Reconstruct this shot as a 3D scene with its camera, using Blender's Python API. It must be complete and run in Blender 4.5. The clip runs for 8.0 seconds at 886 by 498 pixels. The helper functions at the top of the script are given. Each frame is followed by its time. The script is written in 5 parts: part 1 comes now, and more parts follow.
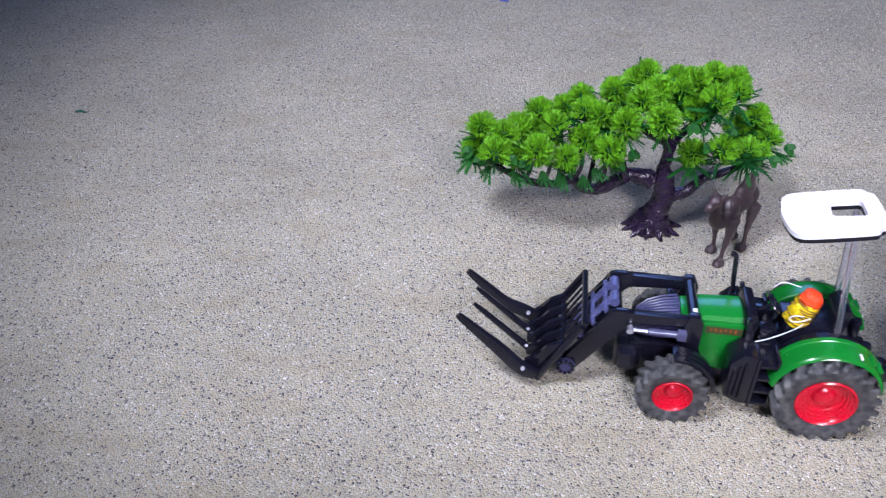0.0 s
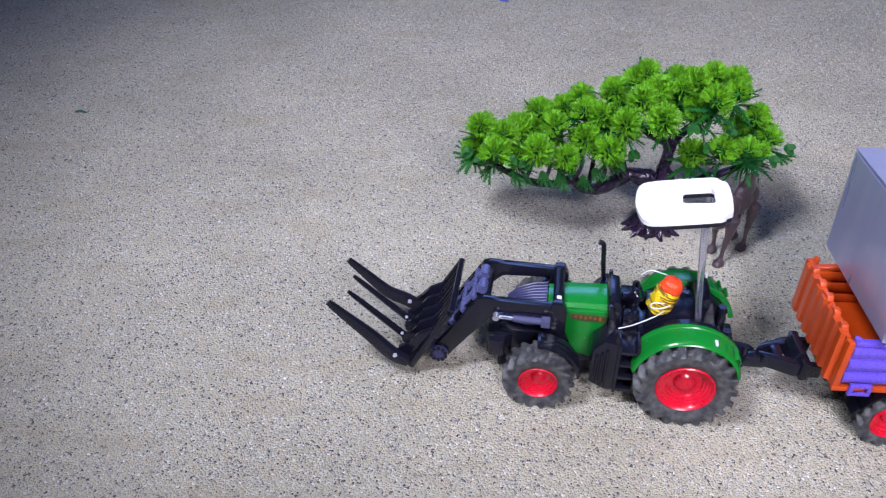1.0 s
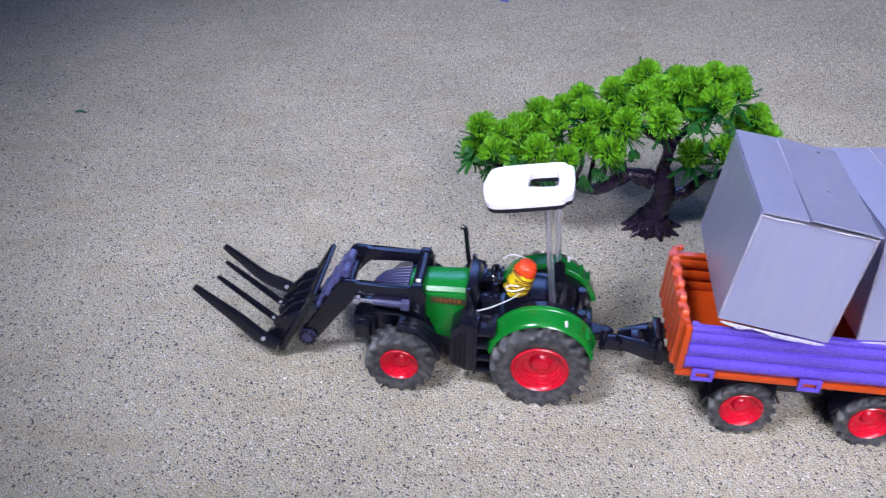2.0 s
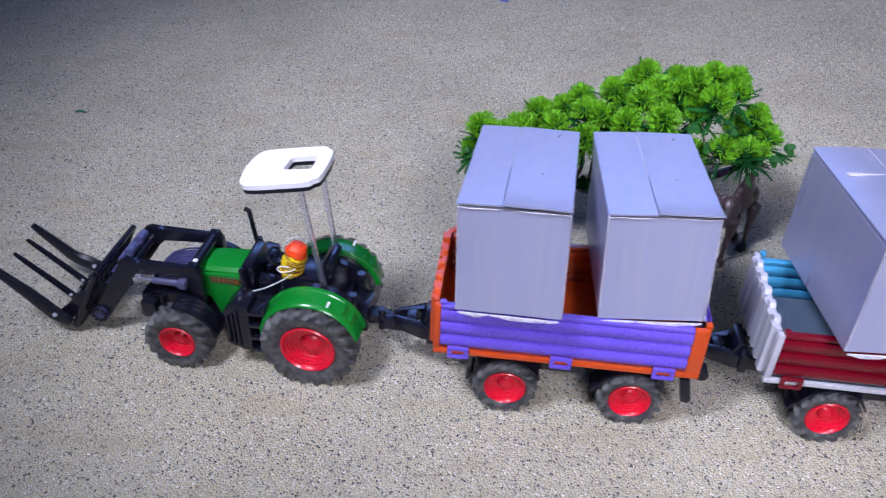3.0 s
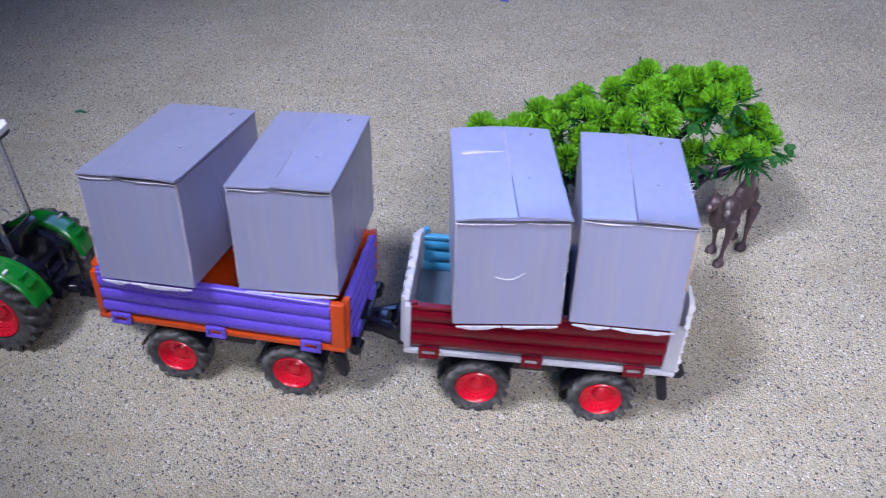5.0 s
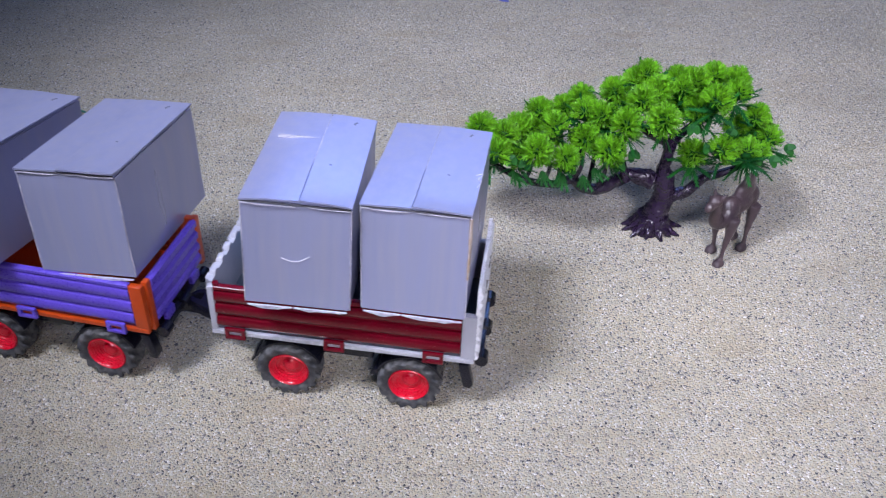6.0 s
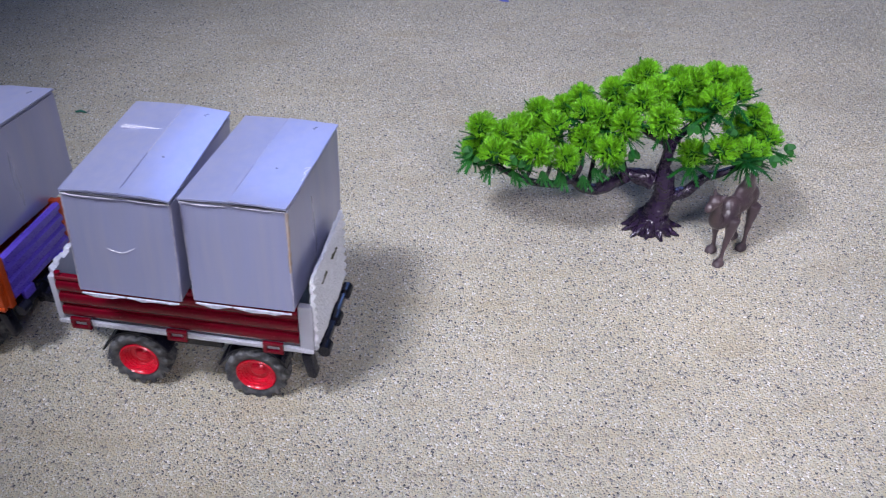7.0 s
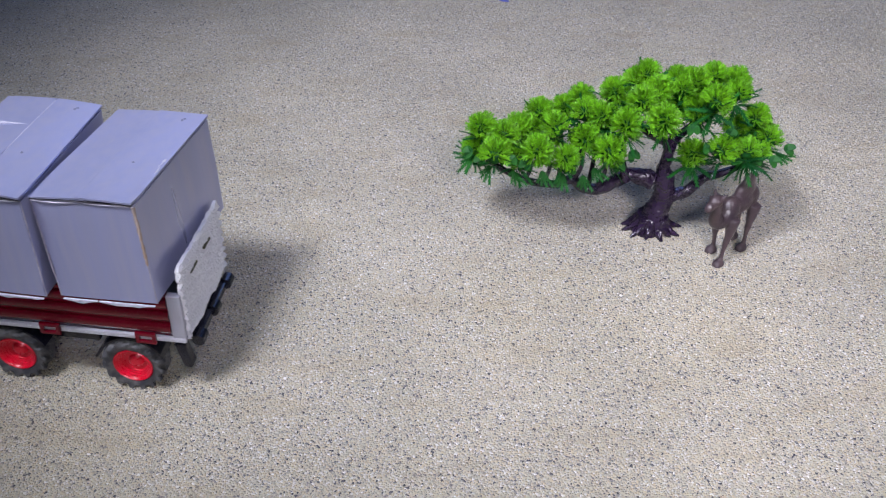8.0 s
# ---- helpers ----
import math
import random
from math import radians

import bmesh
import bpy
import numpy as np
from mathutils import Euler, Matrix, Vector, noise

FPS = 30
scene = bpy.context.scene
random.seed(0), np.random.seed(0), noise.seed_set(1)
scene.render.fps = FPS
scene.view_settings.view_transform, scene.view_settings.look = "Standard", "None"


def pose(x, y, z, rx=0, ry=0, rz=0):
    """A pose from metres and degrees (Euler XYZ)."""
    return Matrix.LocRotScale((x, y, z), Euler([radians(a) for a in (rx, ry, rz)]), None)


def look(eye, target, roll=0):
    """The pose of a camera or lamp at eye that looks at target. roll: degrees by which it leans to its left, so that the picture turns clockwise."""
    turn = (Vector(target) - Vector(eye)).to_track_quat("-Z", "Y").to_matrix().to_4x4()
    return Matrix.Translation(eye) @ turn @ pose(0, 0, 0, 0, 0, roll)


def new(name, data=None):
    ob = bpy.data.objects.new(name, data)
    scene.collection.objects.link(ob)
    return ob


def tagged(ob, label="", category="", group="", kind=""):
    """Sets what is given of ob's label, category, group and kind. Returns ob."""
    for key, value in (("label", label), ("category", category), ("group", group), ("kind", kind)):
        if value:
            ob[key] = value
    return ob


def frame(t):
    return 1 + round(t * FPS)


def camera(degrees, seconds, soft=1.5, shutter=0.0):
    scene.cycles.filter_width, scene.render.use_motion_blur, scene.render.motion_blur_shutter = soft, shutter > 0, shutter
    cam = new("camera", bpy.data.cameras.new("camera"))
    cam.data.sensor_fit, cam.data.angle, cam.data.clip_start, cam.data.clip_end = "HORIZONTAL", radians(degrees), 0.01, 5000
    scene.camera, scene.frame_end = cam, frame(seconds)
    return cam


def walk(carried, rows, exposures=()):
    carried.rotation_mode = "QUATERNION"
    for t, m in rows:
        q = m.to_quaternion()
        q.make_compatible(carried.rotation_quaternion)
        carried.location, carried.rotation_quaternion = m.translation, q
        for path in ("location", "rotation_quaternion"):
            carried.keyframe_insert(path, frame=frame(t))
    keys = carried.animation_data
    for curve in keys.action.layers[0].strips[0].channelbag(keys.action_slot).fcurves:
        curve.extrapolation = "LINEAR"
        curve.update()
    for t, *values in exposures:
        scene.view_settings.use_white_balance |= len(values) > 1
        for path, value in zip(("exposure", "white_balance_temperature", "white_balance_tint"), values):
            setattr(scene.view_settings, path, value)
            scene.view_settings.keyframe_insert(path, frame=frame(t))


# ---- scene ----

# ---------------------------------------------------------------- camera
cam = camera(54.2, 8.0, soft=1.15, shutter=0.3)
EYE = pose(0, 0, 0.400, 90 - 36.65, 0, 0) @ pose(0, 0, 0, 0, 0, 1.02)
walk(cam, [(0.0, EYE), (8.0, EYE)], exposures=[(0.0, 0.05, 6500, 8), (3.5, -0.02, 6450, 8), (5.0, -0.02, 6500, 8), (6.5, 0.02, 6620, 7), (8.0, 0.03, 6880, 6)])

# ---------------------------------------------------------------- light
world = bpy.data.worlds.new("world")
scene.world = world
world.use_nodes = True
world.node_tree.nodes["Background"].inputs[0].default_value = (0.80, 0.86, 1.0, 1)
world.node_tree.nodes["Background"].inputs[1].default_value = 0.045


def lamp(name, eye, target, size, size_y, watts, colour, spread=180):
    data = bpy.data.lights.new(name, "AREA")
    data.shape, data.size, data.size_y, data.energy, data.color = "RECTANGLE", size, size_y, watts, colour
    data.spread = radians(spread)
    ob = new(name, data)
    ob.matrix_world = look(eye, target)
    return ob


data = bpy.data.lights.new("studio_spot_lamp", "SPOT")
data.energy, data.color, data.spot_size, data.spot_blend, data.shadow_soft_size = 93, (0.92, 0.955, 1.20), radians(54), 1.0, 0.15
spot = new("studio_spot_lamp", data)
spot.matrix_world = look((-0.48, 0.02, 1.20), (0.10, 0.70, 0.0))
# soft fill added from behind the camera to lift the front faces
lamp("ring_lamp", (0.30, -0.66, 0.95), (0.34, 0.62, 0.0), 0.40, 0.40, 2.8, (0.96, 0.94, 1.14), 56)
# weak cool fill from above, an added lamp out of view
lamp("ceiling_panel_lamp", (0.15, 0.60, 2.10), (0.15, 0.60, 0.0), 0.9, 0.7, 1.7, (0.80, 0.96, 1.40), 150)
# unseen blue fill, added at the back to put sheen on the tops
lamp("window_lamp", (0.30, 2.90, 1.60), (0.20, 0.6, 0.1), 1.8, 0.9, 18, (0.36, 0.62, 1.70), 170)


# ---------------------------------------------------------------- materials
def material(name, a, b=None, rough=0.45, metal=0.0, scale=60.0, fine=900.0, bump=0.05, depth=0.0004, spec=0.5,
             dust=None, dust_amount=0.0, coat=0.0, island=0.0, transmission=0.0):
    """Two tones mixed by noise at two scales, with fine relief and optional dust."""
    b = b or tuple(c * 0.8 for c in a)
    m = bpy.data.materials.new(name)
    m.use_nodes = True
    nt = m.node_tree
    p = nt.nodes["Principled BSDF"]
    tc = nt.nodes.new("ShaderNodeTexCoord")

    def noise_node(s, detail=4.0):
        n = nt.nodes.new("ShaderNodeTexNoise")
        n.inputs["Scale"].default_value, n.inputs["Detail"].default_value = s, detail
        nt.links.new(tc.outputs["Object"], n.inputs["Vector"])
        return n.outputs["Fac"]

    def mixed(f, x, y):
        n = nt.nodes.new("ShaderNodeMix")
        n.data_type = "RGBA"
        nt.links.new(f, n.inputs["Factor"])
        for socket, v in ((n.inputs["A"], x), (n.inputs["B"], y)):
            if isinstance(v, tuple):
                socket.default_value = (*v, 1)
            else:
                nt.links.new(v, socket)
        return n.outputs["Result"]

    def ranged(f, lo, hi, top=1.0):
        n = nt.nodes.new("ShaderNodeMapRange")
        for k, v in enumerate((lo, hi, 0.0, top), 1):
            n.inputs[k].default_value = v
        nt.links.new(f, n.inputs[0])
        return n.outputs[0]

    large, small = noise_node(scale), noise_node(fine, 2.0)
    colour = mixed(ranged(large, 0.3, 0.7), a, b)
    if island:
        g = nt.nodes.new("ShaderNodeNewGeometry")
        hsv = nt.nodes.new("ShaderNodeHueSaturation")
        nt.links.new(ranged(g.outputs["Random Per Island"], 0, 1, 2 * island), hsv.inputs["Value"])
        add = nt.nodes.new("ShaderNodeMath")
        add.operation = "ADD"
        add.inputs[1].default_value = 1 - island
        nt.links.new(hsv.inputs["Value"].links[0].from_socket, add.inputs[0])
        nt.links.new(add.outputs[0], hsv.inputs["Value"])
        nt.links.new(colour, hsv.inputs["Color"])
        colour = hsv.outputs[0]
    if dust:
        colour = mixed(ranged(noise_node(scale * 2.5, 6.0), 0.38, 0.68, dust_amount), colour, dust)
    nt.links.new(colour, p.inputs["Base Color"])
    nt.links.new(ranged(small, 0.2, 0.8, 0.16), p.inputs["Roughness"])
    r = nt.nodes.new("ShaderNodeMath")
    r.operation = "ADD"
    r.inputs[1].default_value = rough - 0.08
    nt.links.new(p.inputs["Roughness"].links[0].from_socket, r.inputs[0])
    nt.links.new(r.outputs[0], p.inputs["Roughness"])
    p.inputs["Metallic"].default_value = metal
    p.inputs["Specular IOR Level"].default_value = spec
    p.inputs["Coat Weight"].default_value = coat
    p.inputs["Transmission Weight"].default_value = transmission
    if bump:
        bn = nt.nodes.new("ShaderNodeBump")
        bn.inputs["Strength"].default_value, bn.inputs["Distance"].default_value = bump, depth
        nt.links.new(small, bn.inputs["Height"])
        nt.links.new(bn.outputs[0], p.inputs["Normal"])
    return m


def sand_material(name, per_island):
    """Beige river sand: each grain has a tone of its own."""
    m = bpy.data.materials.new(name)
    m.use_nodes = True
    nt = m.node_tree
    p = nt.nodes["Principled BSDF"]
    p.inputs["Roughness"].default_value = 0.75
    p.inputs["Specular IOR Level"].default_value = 0.35
    tc = nt.nodes.new("ShaderNodeTexCoord")
    ramp = nt.nodes.new("ShaderNodeValToRGB")
    ramp.color_ramp.interpolation = "LINEAR"
    stops = ((0.0, (0.055, 0.055, 0.065)), (0.05, (0.16, 0.155, 0.165)), (0.11, (0.34, 0.315, 0.27)), (0.45, (0.43, 0.405, 0.32)),
             (0.74, (0.46, 0.39, 0.275)), (0.90, (0.48, 0.465, 0.41)), (0.97, (0.53, 0.51, 0.47)), (1.0, (0.68, 0.67, 0.64)))
    els = ramp.color_ramp.elements
    while len(els) < len(stops):
        els.new(0.5)
    for e, (at, c) in zip(els, stops):
        e.position, e.color = at, (*c, 1)
    big = nt.nodes.new("ShaderNodeTexNoise")
    big.inputs["Scale"].default_value, big.inputs["Detail"].default_value = 7.0, 5.0
    nt.links.new(tc.outputs["Object"], big.inputs["Vector"])
    tone = nt.nodes.new("ShaderNodeHueSaturation")
    mr = nt.nodes.new("ShaderNodeMapRange")
    for k, v in enumerate((0.3, 0.7, 0.88, 1.10), 1):
        mr.inputs[k].default_value = v
    nt.links.new(big.outputs["Fac"], mr.inputs[0])
    nt.links.new(mr.outputs[0], tone.inputs["Value"])
    if per_island:
        g = nt.nodes.new("ShaderNodeNewGeometry")
        nt.links.new(g.outputs["Random Per Island"], ramp.inputs[0])
    else:
        v = nt.nodes.new("ShaderNodeTexVoronoi")
        v.inputs["Scale"].default_value = 760.0
        nt.links.new(tc.outputs["Object"], v.inputs["Vector"])
        sep = nt.nodes.new("ShaderNodeSeparateColor")
        nt.links.new(v.outputs["Color"], sep.inputs[0])
        nt.links.new(sep.outputs[0], ramp.inputs[0])
        bn = nt.nodes.new("ShaderNodeBump")
        bn.invert = True
        bn.inputs["Strength"].default_value, bn.inputs["Distance"].default_value = 0.95, 0.0015
        nt.links.new(v.outputs["Distance"], bn.inputs["Height"])
        nt.links.new(bn.outputs[0], p.inputs["Normal"])
    # brownish damp streaks and paler dry patches
    patch = nt.nodes.new("ShaderNodeTexNoise")
    patch.inputs["Scale"].default_value, patch.inputs["Detail"].default_value, patch.inputs["Roughness"].default_value = 22.0, 6.0, 0.62
    stretch = nt.nodes.new("ShaderNodeMapping")
    stretch.inputs["Scale"].default_value = (0.55, 1.5, 1.0)
    nt.links.new(tc.outputs["Object"], stretch.inputs["Vector"])
    nt.links.new(stretch.outputs[0], patch.inputs["Vector"])
    damp = nt.nodes.new("ShaderNodeMapRange")
    for k, v in enumerate((0.52, 0.74, 0.0, 0.60), 1):
        damp.inputs[k].default_value = v
    nt.links.new(patch.outputs["Fac"], damp.inputs[0])
    stain = nt.nodes.new("ShaderNodeMix")
    stain.data_type = "RGBA"
    stain.inputs["B"].default_value = (0.35, 0.29, 0.19, 1)
    nt.links.new(damp.outputs[0], stain.inputs["Factor"])
    nt.links.new(ramp.outputs[0], stain.inputs["A"])
    nt.links.new(stain.outputs["Result"], tone.inputs["Color"])
    nt.links.new(tone.outputs[0], p.inputs["Base Color"])
    return m


M_SAND = sand_material("sand", False)
M_GRAIN = sand_material("sand_grains", True)
M_WALL = material("wall_paint", (0.22, 0.22, 0.25), rough=0.8, scale=3, fine=200)
M_GREEN = material("green_plastic", (0.006, 0.185, 0.022), (0.005, 0.155, 0.017), rough=0.22, spec=0.5, coat=0.15)
M_BLACK = material("black_plastic", (0.005, 0.005, 0.011), (0.008, 0.008, 0.016), rough=0.21, spec=0.5)
M_SLATE = material("slate_plastic", (0.042, 0.042, 0.115), (0.030, 0.030, 0.088), rough=0.30)
M_STEEL = material("lilac_grey_plastic", (0.085, 0.085, 0.17), (0.06, 0.06, 0.13), rough=0.22)
M_CHROME = material("silvered_plastic", (0.62, 0.61, 0.74), (0.5, 0.5, 0.62), rough=0.16, metal=0.8)
M_RAIL = material("silver_grey_plastic", (0.56, 0.56, 0.62), (0.47, 0.47, 0.54), rough=0.24, metal=0.25, coat=0.3)
M_TYRE = material("tyre_rubber", (0.020, 0.021, 0.028), (0.034, 0.035, 0.042), rough=0.55, scale=90, dust=(0.20, 0.195, 0.185), dust_amount=0.42)
M_RED = material("red_rim_plastic", (0.58, 0.003, 0.026), (0.50, 0.003, 0.020), rough=0.3, coat=0.2)
M_WHITE = material("white_plastic", (0.80, 0.79, 0.83), (0.75, 0.74, 0.79), rough=0.42)
M_CLEAR = material("frosted_clear_plastic", (0.84, 0.86, 0.98), (0.78, 0.80, 0.95), rough=0.16, transmission=0.95)
M_YELLOW = material("yellow_plastic", (0.80, 0.60, 0.01), (0.70, 0.48, 0.01), rough=0.4, scale=260, bump=0.6, depth=0.001)
M_ORANGE_CAP = material("orange_red_plastic", (0.78, 0.065, 0.01), (0.68, 0.045, 0.01), rough=0.3, scale=260, bump=0.5, depth=0.001)
M_BINDING = material("brown_thread", (0.22, 0.11, 0.01), rough=0.7)
M_WIRE = material("white_wire", (0.75, 0.75, 0.78), rough=0.4)
M_DECAL = material("dark_decal", (0.05, 0.05, 0.02), rough=0.5)
M_DECAL2 = material("orange_decal", (0.32, 0.09, 0.012), rough=0.5)
M_PURPLE = material("purple_plastic", (0.13, 0.075, 0.56), (0.105, 0.062, 0.48), rough=0.30, coat=0.2)
M_ORANGE = material("orange_plastic", (0.52, 0.060, 0.006), (0.44, 0.048, 0.005), rough=0.32, coat=0.15)
M_MAROON = material("dark_red_plastic", (0.135, 0.001, 0.010), (0.105, 0.001, 0.008), rough=0.22, spec=0.4, coat=0.12)
M_CARRIAGE = material("violet_grey_plastic", (0.085, 0.09, 0.21), (0.065, 0.07, 0.17), rough=0.28)
M_GREY = material("light_grey_plastic", (0.41, 0.41, 0.47), (0.36, 0.36, 0.42), rough=0.38)
M_CYAN = material("sky_blue_plastic", (0.045, 0.27, 0.48), (0.035, 0.23, 0.42), rough=0.36)
M_FLOOR = material("slate_blue_bed", (0.10, 0.14, 0.20), (0.08, 0.115, 0.17), rough=0.45)
M_CARD = material("grey_cardboard", (0.385, 0.405, 0.61), (0.35, 0.37, 0.565), rough=0.33, metal=0.45, scale=45, fine=80, bump=0.0, spec=0.6, dust=(0.45, 0.445, 0.56), dust_amount=0.45)
# corrugation shows as faint upright streaks
streaks = M_CARD.node_tree.nodes.new("ShaderNodeMapping")
streaks.inputs["Scale"].default_value = (1.6, 1.0, 0.14)
M_CARD.node_tree.links.new(M_CARD.node_tree.nodes["Texture Coordinate"].outputs["Object"], streaks.inputs["Vector"])
for node in M_CARD.node_tree.nodes:
    if node.bl_idname == "ShaderNodeTexNoise":
        M_CARD.node_tree.links.new(streaks.outputs[0], node.inputs["Vector"])
M_CARD_EDGE = material("torn_card_edge", (0.60, 0.58, 0.66), (0.34, 0.33, 0.42), rough=0.8, scale=300)
M_CARD_BROWN = material("brown_bare_card", (0.34, 0.24, 0.17), (0.42, 0.36, 0.34), rough=0.8, scale=240)
# near-black tone that paints the shade under the carton flaps
M_FLAP_SHADE = material("card_slit", (0.08, 0.08, 0.10), rough=0.9)
M_GATE = material("white_crinkled_card", (0.80, 0.80, 0.84), (0.72, 0.72, 0.77), rough=0.6, scale=150, fine=600, bump=0.8, depth=0.0015)
M_BARK = material("glossy_bark_plastic", (0.020, 0.010, 0.030), (0.011, 0.006, 0.018), rough=0.17, scale=90, fine=190, bump=0.9, depth=0.0035, spec=0.55)
M_LEAF = material("lime_leaf_plastic", (0.135, 0.36, 0.011), (0.066, 0.235, 0.008), rough=0.45, scale=55, bump=0.1, spec=0.25, island=0.35)
# colour of the fronds, and of the painted shade inside the leaf tips
M_FROND_AND_GAP = material("deep_green_frond_plastic", (0.003, 0.050, 0.014), (0.012, 0.10, 0.010), spec=0.12, rough=0.6, scale=40, bump=0.1, island=0.25)
M_BROAD = material("broad_leaf_plastic", (0.022, 0.13, 0.012), (0.006, 0.055, 0.014), rough=0.5, scale=120, spec=0.2)
M_CAMEL = material("brown_figurine_paint", (0.066, 0.043, 0.046), (0.034, 0.023, 0.031), rough=0.38, scale=70, fine=500, bump=0.5, depth=0.0008, spec=0.5)
M_SPECK = material("green_scrap", (0.01, 0.12, 0.08), rough=0.6)
M_SPECK2 = material("blue_scrap", (0.05, 0.08, 0.45), rough=0.6)

# ---------------------------------------------------------------- mesh helpers, in millimetres
MM = 0.001


def B():
    return bmesh.new()


def part(name, bm, mat, parent=None, label="", smooth=True, angle=35):
    """Links a bmesh drawn in millimetres as one mesh object."""
    bmesh.ops.scale(bm, vec=(MM, MM, MM), verts=bm.verts)
    bmesh.ops.recalc_face_normals(bm, faces=bm.faces)
    me = bpy.data.meshes.new(name)
    bm.to_mesh(me)
    bm.free()
    me.materials.append(mat)
    if smooth:
        me.shade_smooth()
        me.set_sharp_from_angle(angle=radians(angle))
    ob = new(name, me)
    ob.parent = parent
    if label:
        ob["label"] = label
    return ob


def again(name, ob, parent, m):
    """Another object on the same mesh."""
    o = new(name, ob.data)
    o.parent = parent
    o.matrix_basis = m
    if "label" in ob:
        o["label"] = ob["label"]
    return o


def bevelled(bm, faces, w):
    if w:
        edges = list({e for f in faces for e in f.edges})
        bmesh.ops.bevel(bm, geom=edges, offset=w, segments=2, profile=0.6, affect="EDGES", clamp_overlap=True)


def box(bm, x, y, z, w=0.5, m=None):
    """A bevelled block between pairs of coordinates."""
    vs = [bm.verts.new((a, b, c)) for c in z for b in y for a in x]
    fs = [bm.faces.new([vs[i] for i in q]) for q in ((0, 2, 3, 1), (4, 5, 7, 6), (0, 1, 5, 4), (2, 6, 7, 3), (0, 4, 6, 2), (1, 3, 7, 5))]
    if m is not None:
        bmesh.ops.transform(bm, matrix=m, verts=vs)
    bevelled(bm, fs, w)


def prism(bm, pts, y0, y1, w=0.5, axis="y"):
    """A bevelled plate: an outline of (x, z), or (x, y) for axis z, pushed from y0 to y1."""
    def at(p, d):
        return (p[0], d, p[1]) if axis == "y" else ((p[0], p[1], d) if axis == "z" else (d, p[0], p[1]))
    a = [bm.verts.new(at(p, y0)) for p in pts]
    b = [bm.verts.new(at(p, y1)) for p in pts]
    n = len(pts)
    fs = [bm.faces.new(a), bm.faces.new(b[::-1])] + [bm.faces.new((a[i], b[i], b[(i + 1) % n], a[(i + 1) % n])) for i in range(n)]
    bevelled(bm, fs, w)


def tube(bm, pts, radii, seg=10, flat=1.0, wobble=0.0, rnd=None):
    """A tapering tube along points, closed at both ends."""
    pts = [Vector(p) for p in pts]
    if not isinstance(radii, (list, tuple)):
        radii = [radii] * len(pts)
    rings, prev = [], None
    for i, p in enumerate(pts):
        d = (pts[min(i + 1, len(pts) - 1)] - pts[max(i - 1, 0)]).normalized()
        u = prev if prev is not None else (Vector((0, 0, 1)) if abs(d.z) < 0.9 else Vector((1, 0, 0)))
        u = (u - d * u.dot(d)).normalized()
        prev = u
        v = d.cross(u)
        ring = []
        for k in range(seg):
            a = 2 * math.pi * k / seg
            r = radii[i] * (1 + (rnd.uniform(-wobble, wobble) if rnd else 0))
            ring.append(bm.verts.new(p + (u * math.cos(a) + v * math.sin(a) * flat) * r))
        rings.append(ring)
    for r0, r1 in zip(rings, rings[1:]):
        for k in range(seg):
            bm.faces.new((r0[k], r0[(k + 1) % seg], r1[(k + 1) % seg], r1[k]))
    bm.faces.new(rings[0][::-1])
    bm.faces.new(rings[-1])


def smooth_path(pts, n):
    """Points along a Catmull-Rom curve."""
    pts = [Vector(p) for p in pts]
    out = []
    for i in range(len(pts) - 1):
        p0, p1, p2, p3 = pts[max(i - 1, 0)], pts[i], pts[i + 1], pts[min(i + 2, len(pts) - 1)]
        for k in range(n):
            t = k / n
            out.append(0.5 * (2 * p1 + (p2 - p0) * t + (2 * p0 - 5 * p1 + 4 * p2 - p3) * t * t + (3 * p1 - p0 - 3 * p2 + p3) * t ** 3))
    return out + [pts[-1]]


def lathe(bm, profile, seg=40):
    """A ring turned about the y axis from a closed profile of (y, radius)."""
    rings = []
    for k in range(seg):
        a = 2 * math.pi * k / seg
        rings.append([bm.verts.new((r * math.cos(a), y, r * math.sin(a))) for y, r in profile])
    n = len(profile)
    for k in range(seg):
        r0, r1 = rings[k], rings[(k + 1) % seg]
        for i in range(n):
            bm.faces.new((r0[i], r0[(i + 1) % n], r1[(i + 1) % n], r1[i]))


def arc_band(bm, cx, cz, r0, r1, a0, a1, y0, y1, w=0.4, n=16):
    """A curved mudguard about the y axis, angles in degrees from straight ahead."""
    angles = [radians(a0 + (a1 - a0) * k / n) for k in range(n + 1)]
    pts = [(cx + r1 * math.cos(a), cz + r1 * math.sin(a)) for a in angles] + [(cx + r0 * math.cos(a), cz + r0 * math.sin(a)) for a in reversed(angles)]
    prism(bm, pts, y0, y1, w)


def thing(name, label, category, group=""):
    return tagged(new(name), label, category, group)


# ---------------------------------------------------------------- sand and room
rng = np.random.default_rng(4)
WAVES = [(rng.uniform(8, 70), rng.uniform(0, 6.28), rng.uniform(0, 6.28)) for _ in range(14)]


def sand_height(x, y):
    h = 0.0
    for k, a, ph in WAVES:
        h = h + np.sin(k * (x * np.cos(a) + y * np.sin(a)) + ph) * 0.0035 / k ** 0.6 / 2.2
    return h


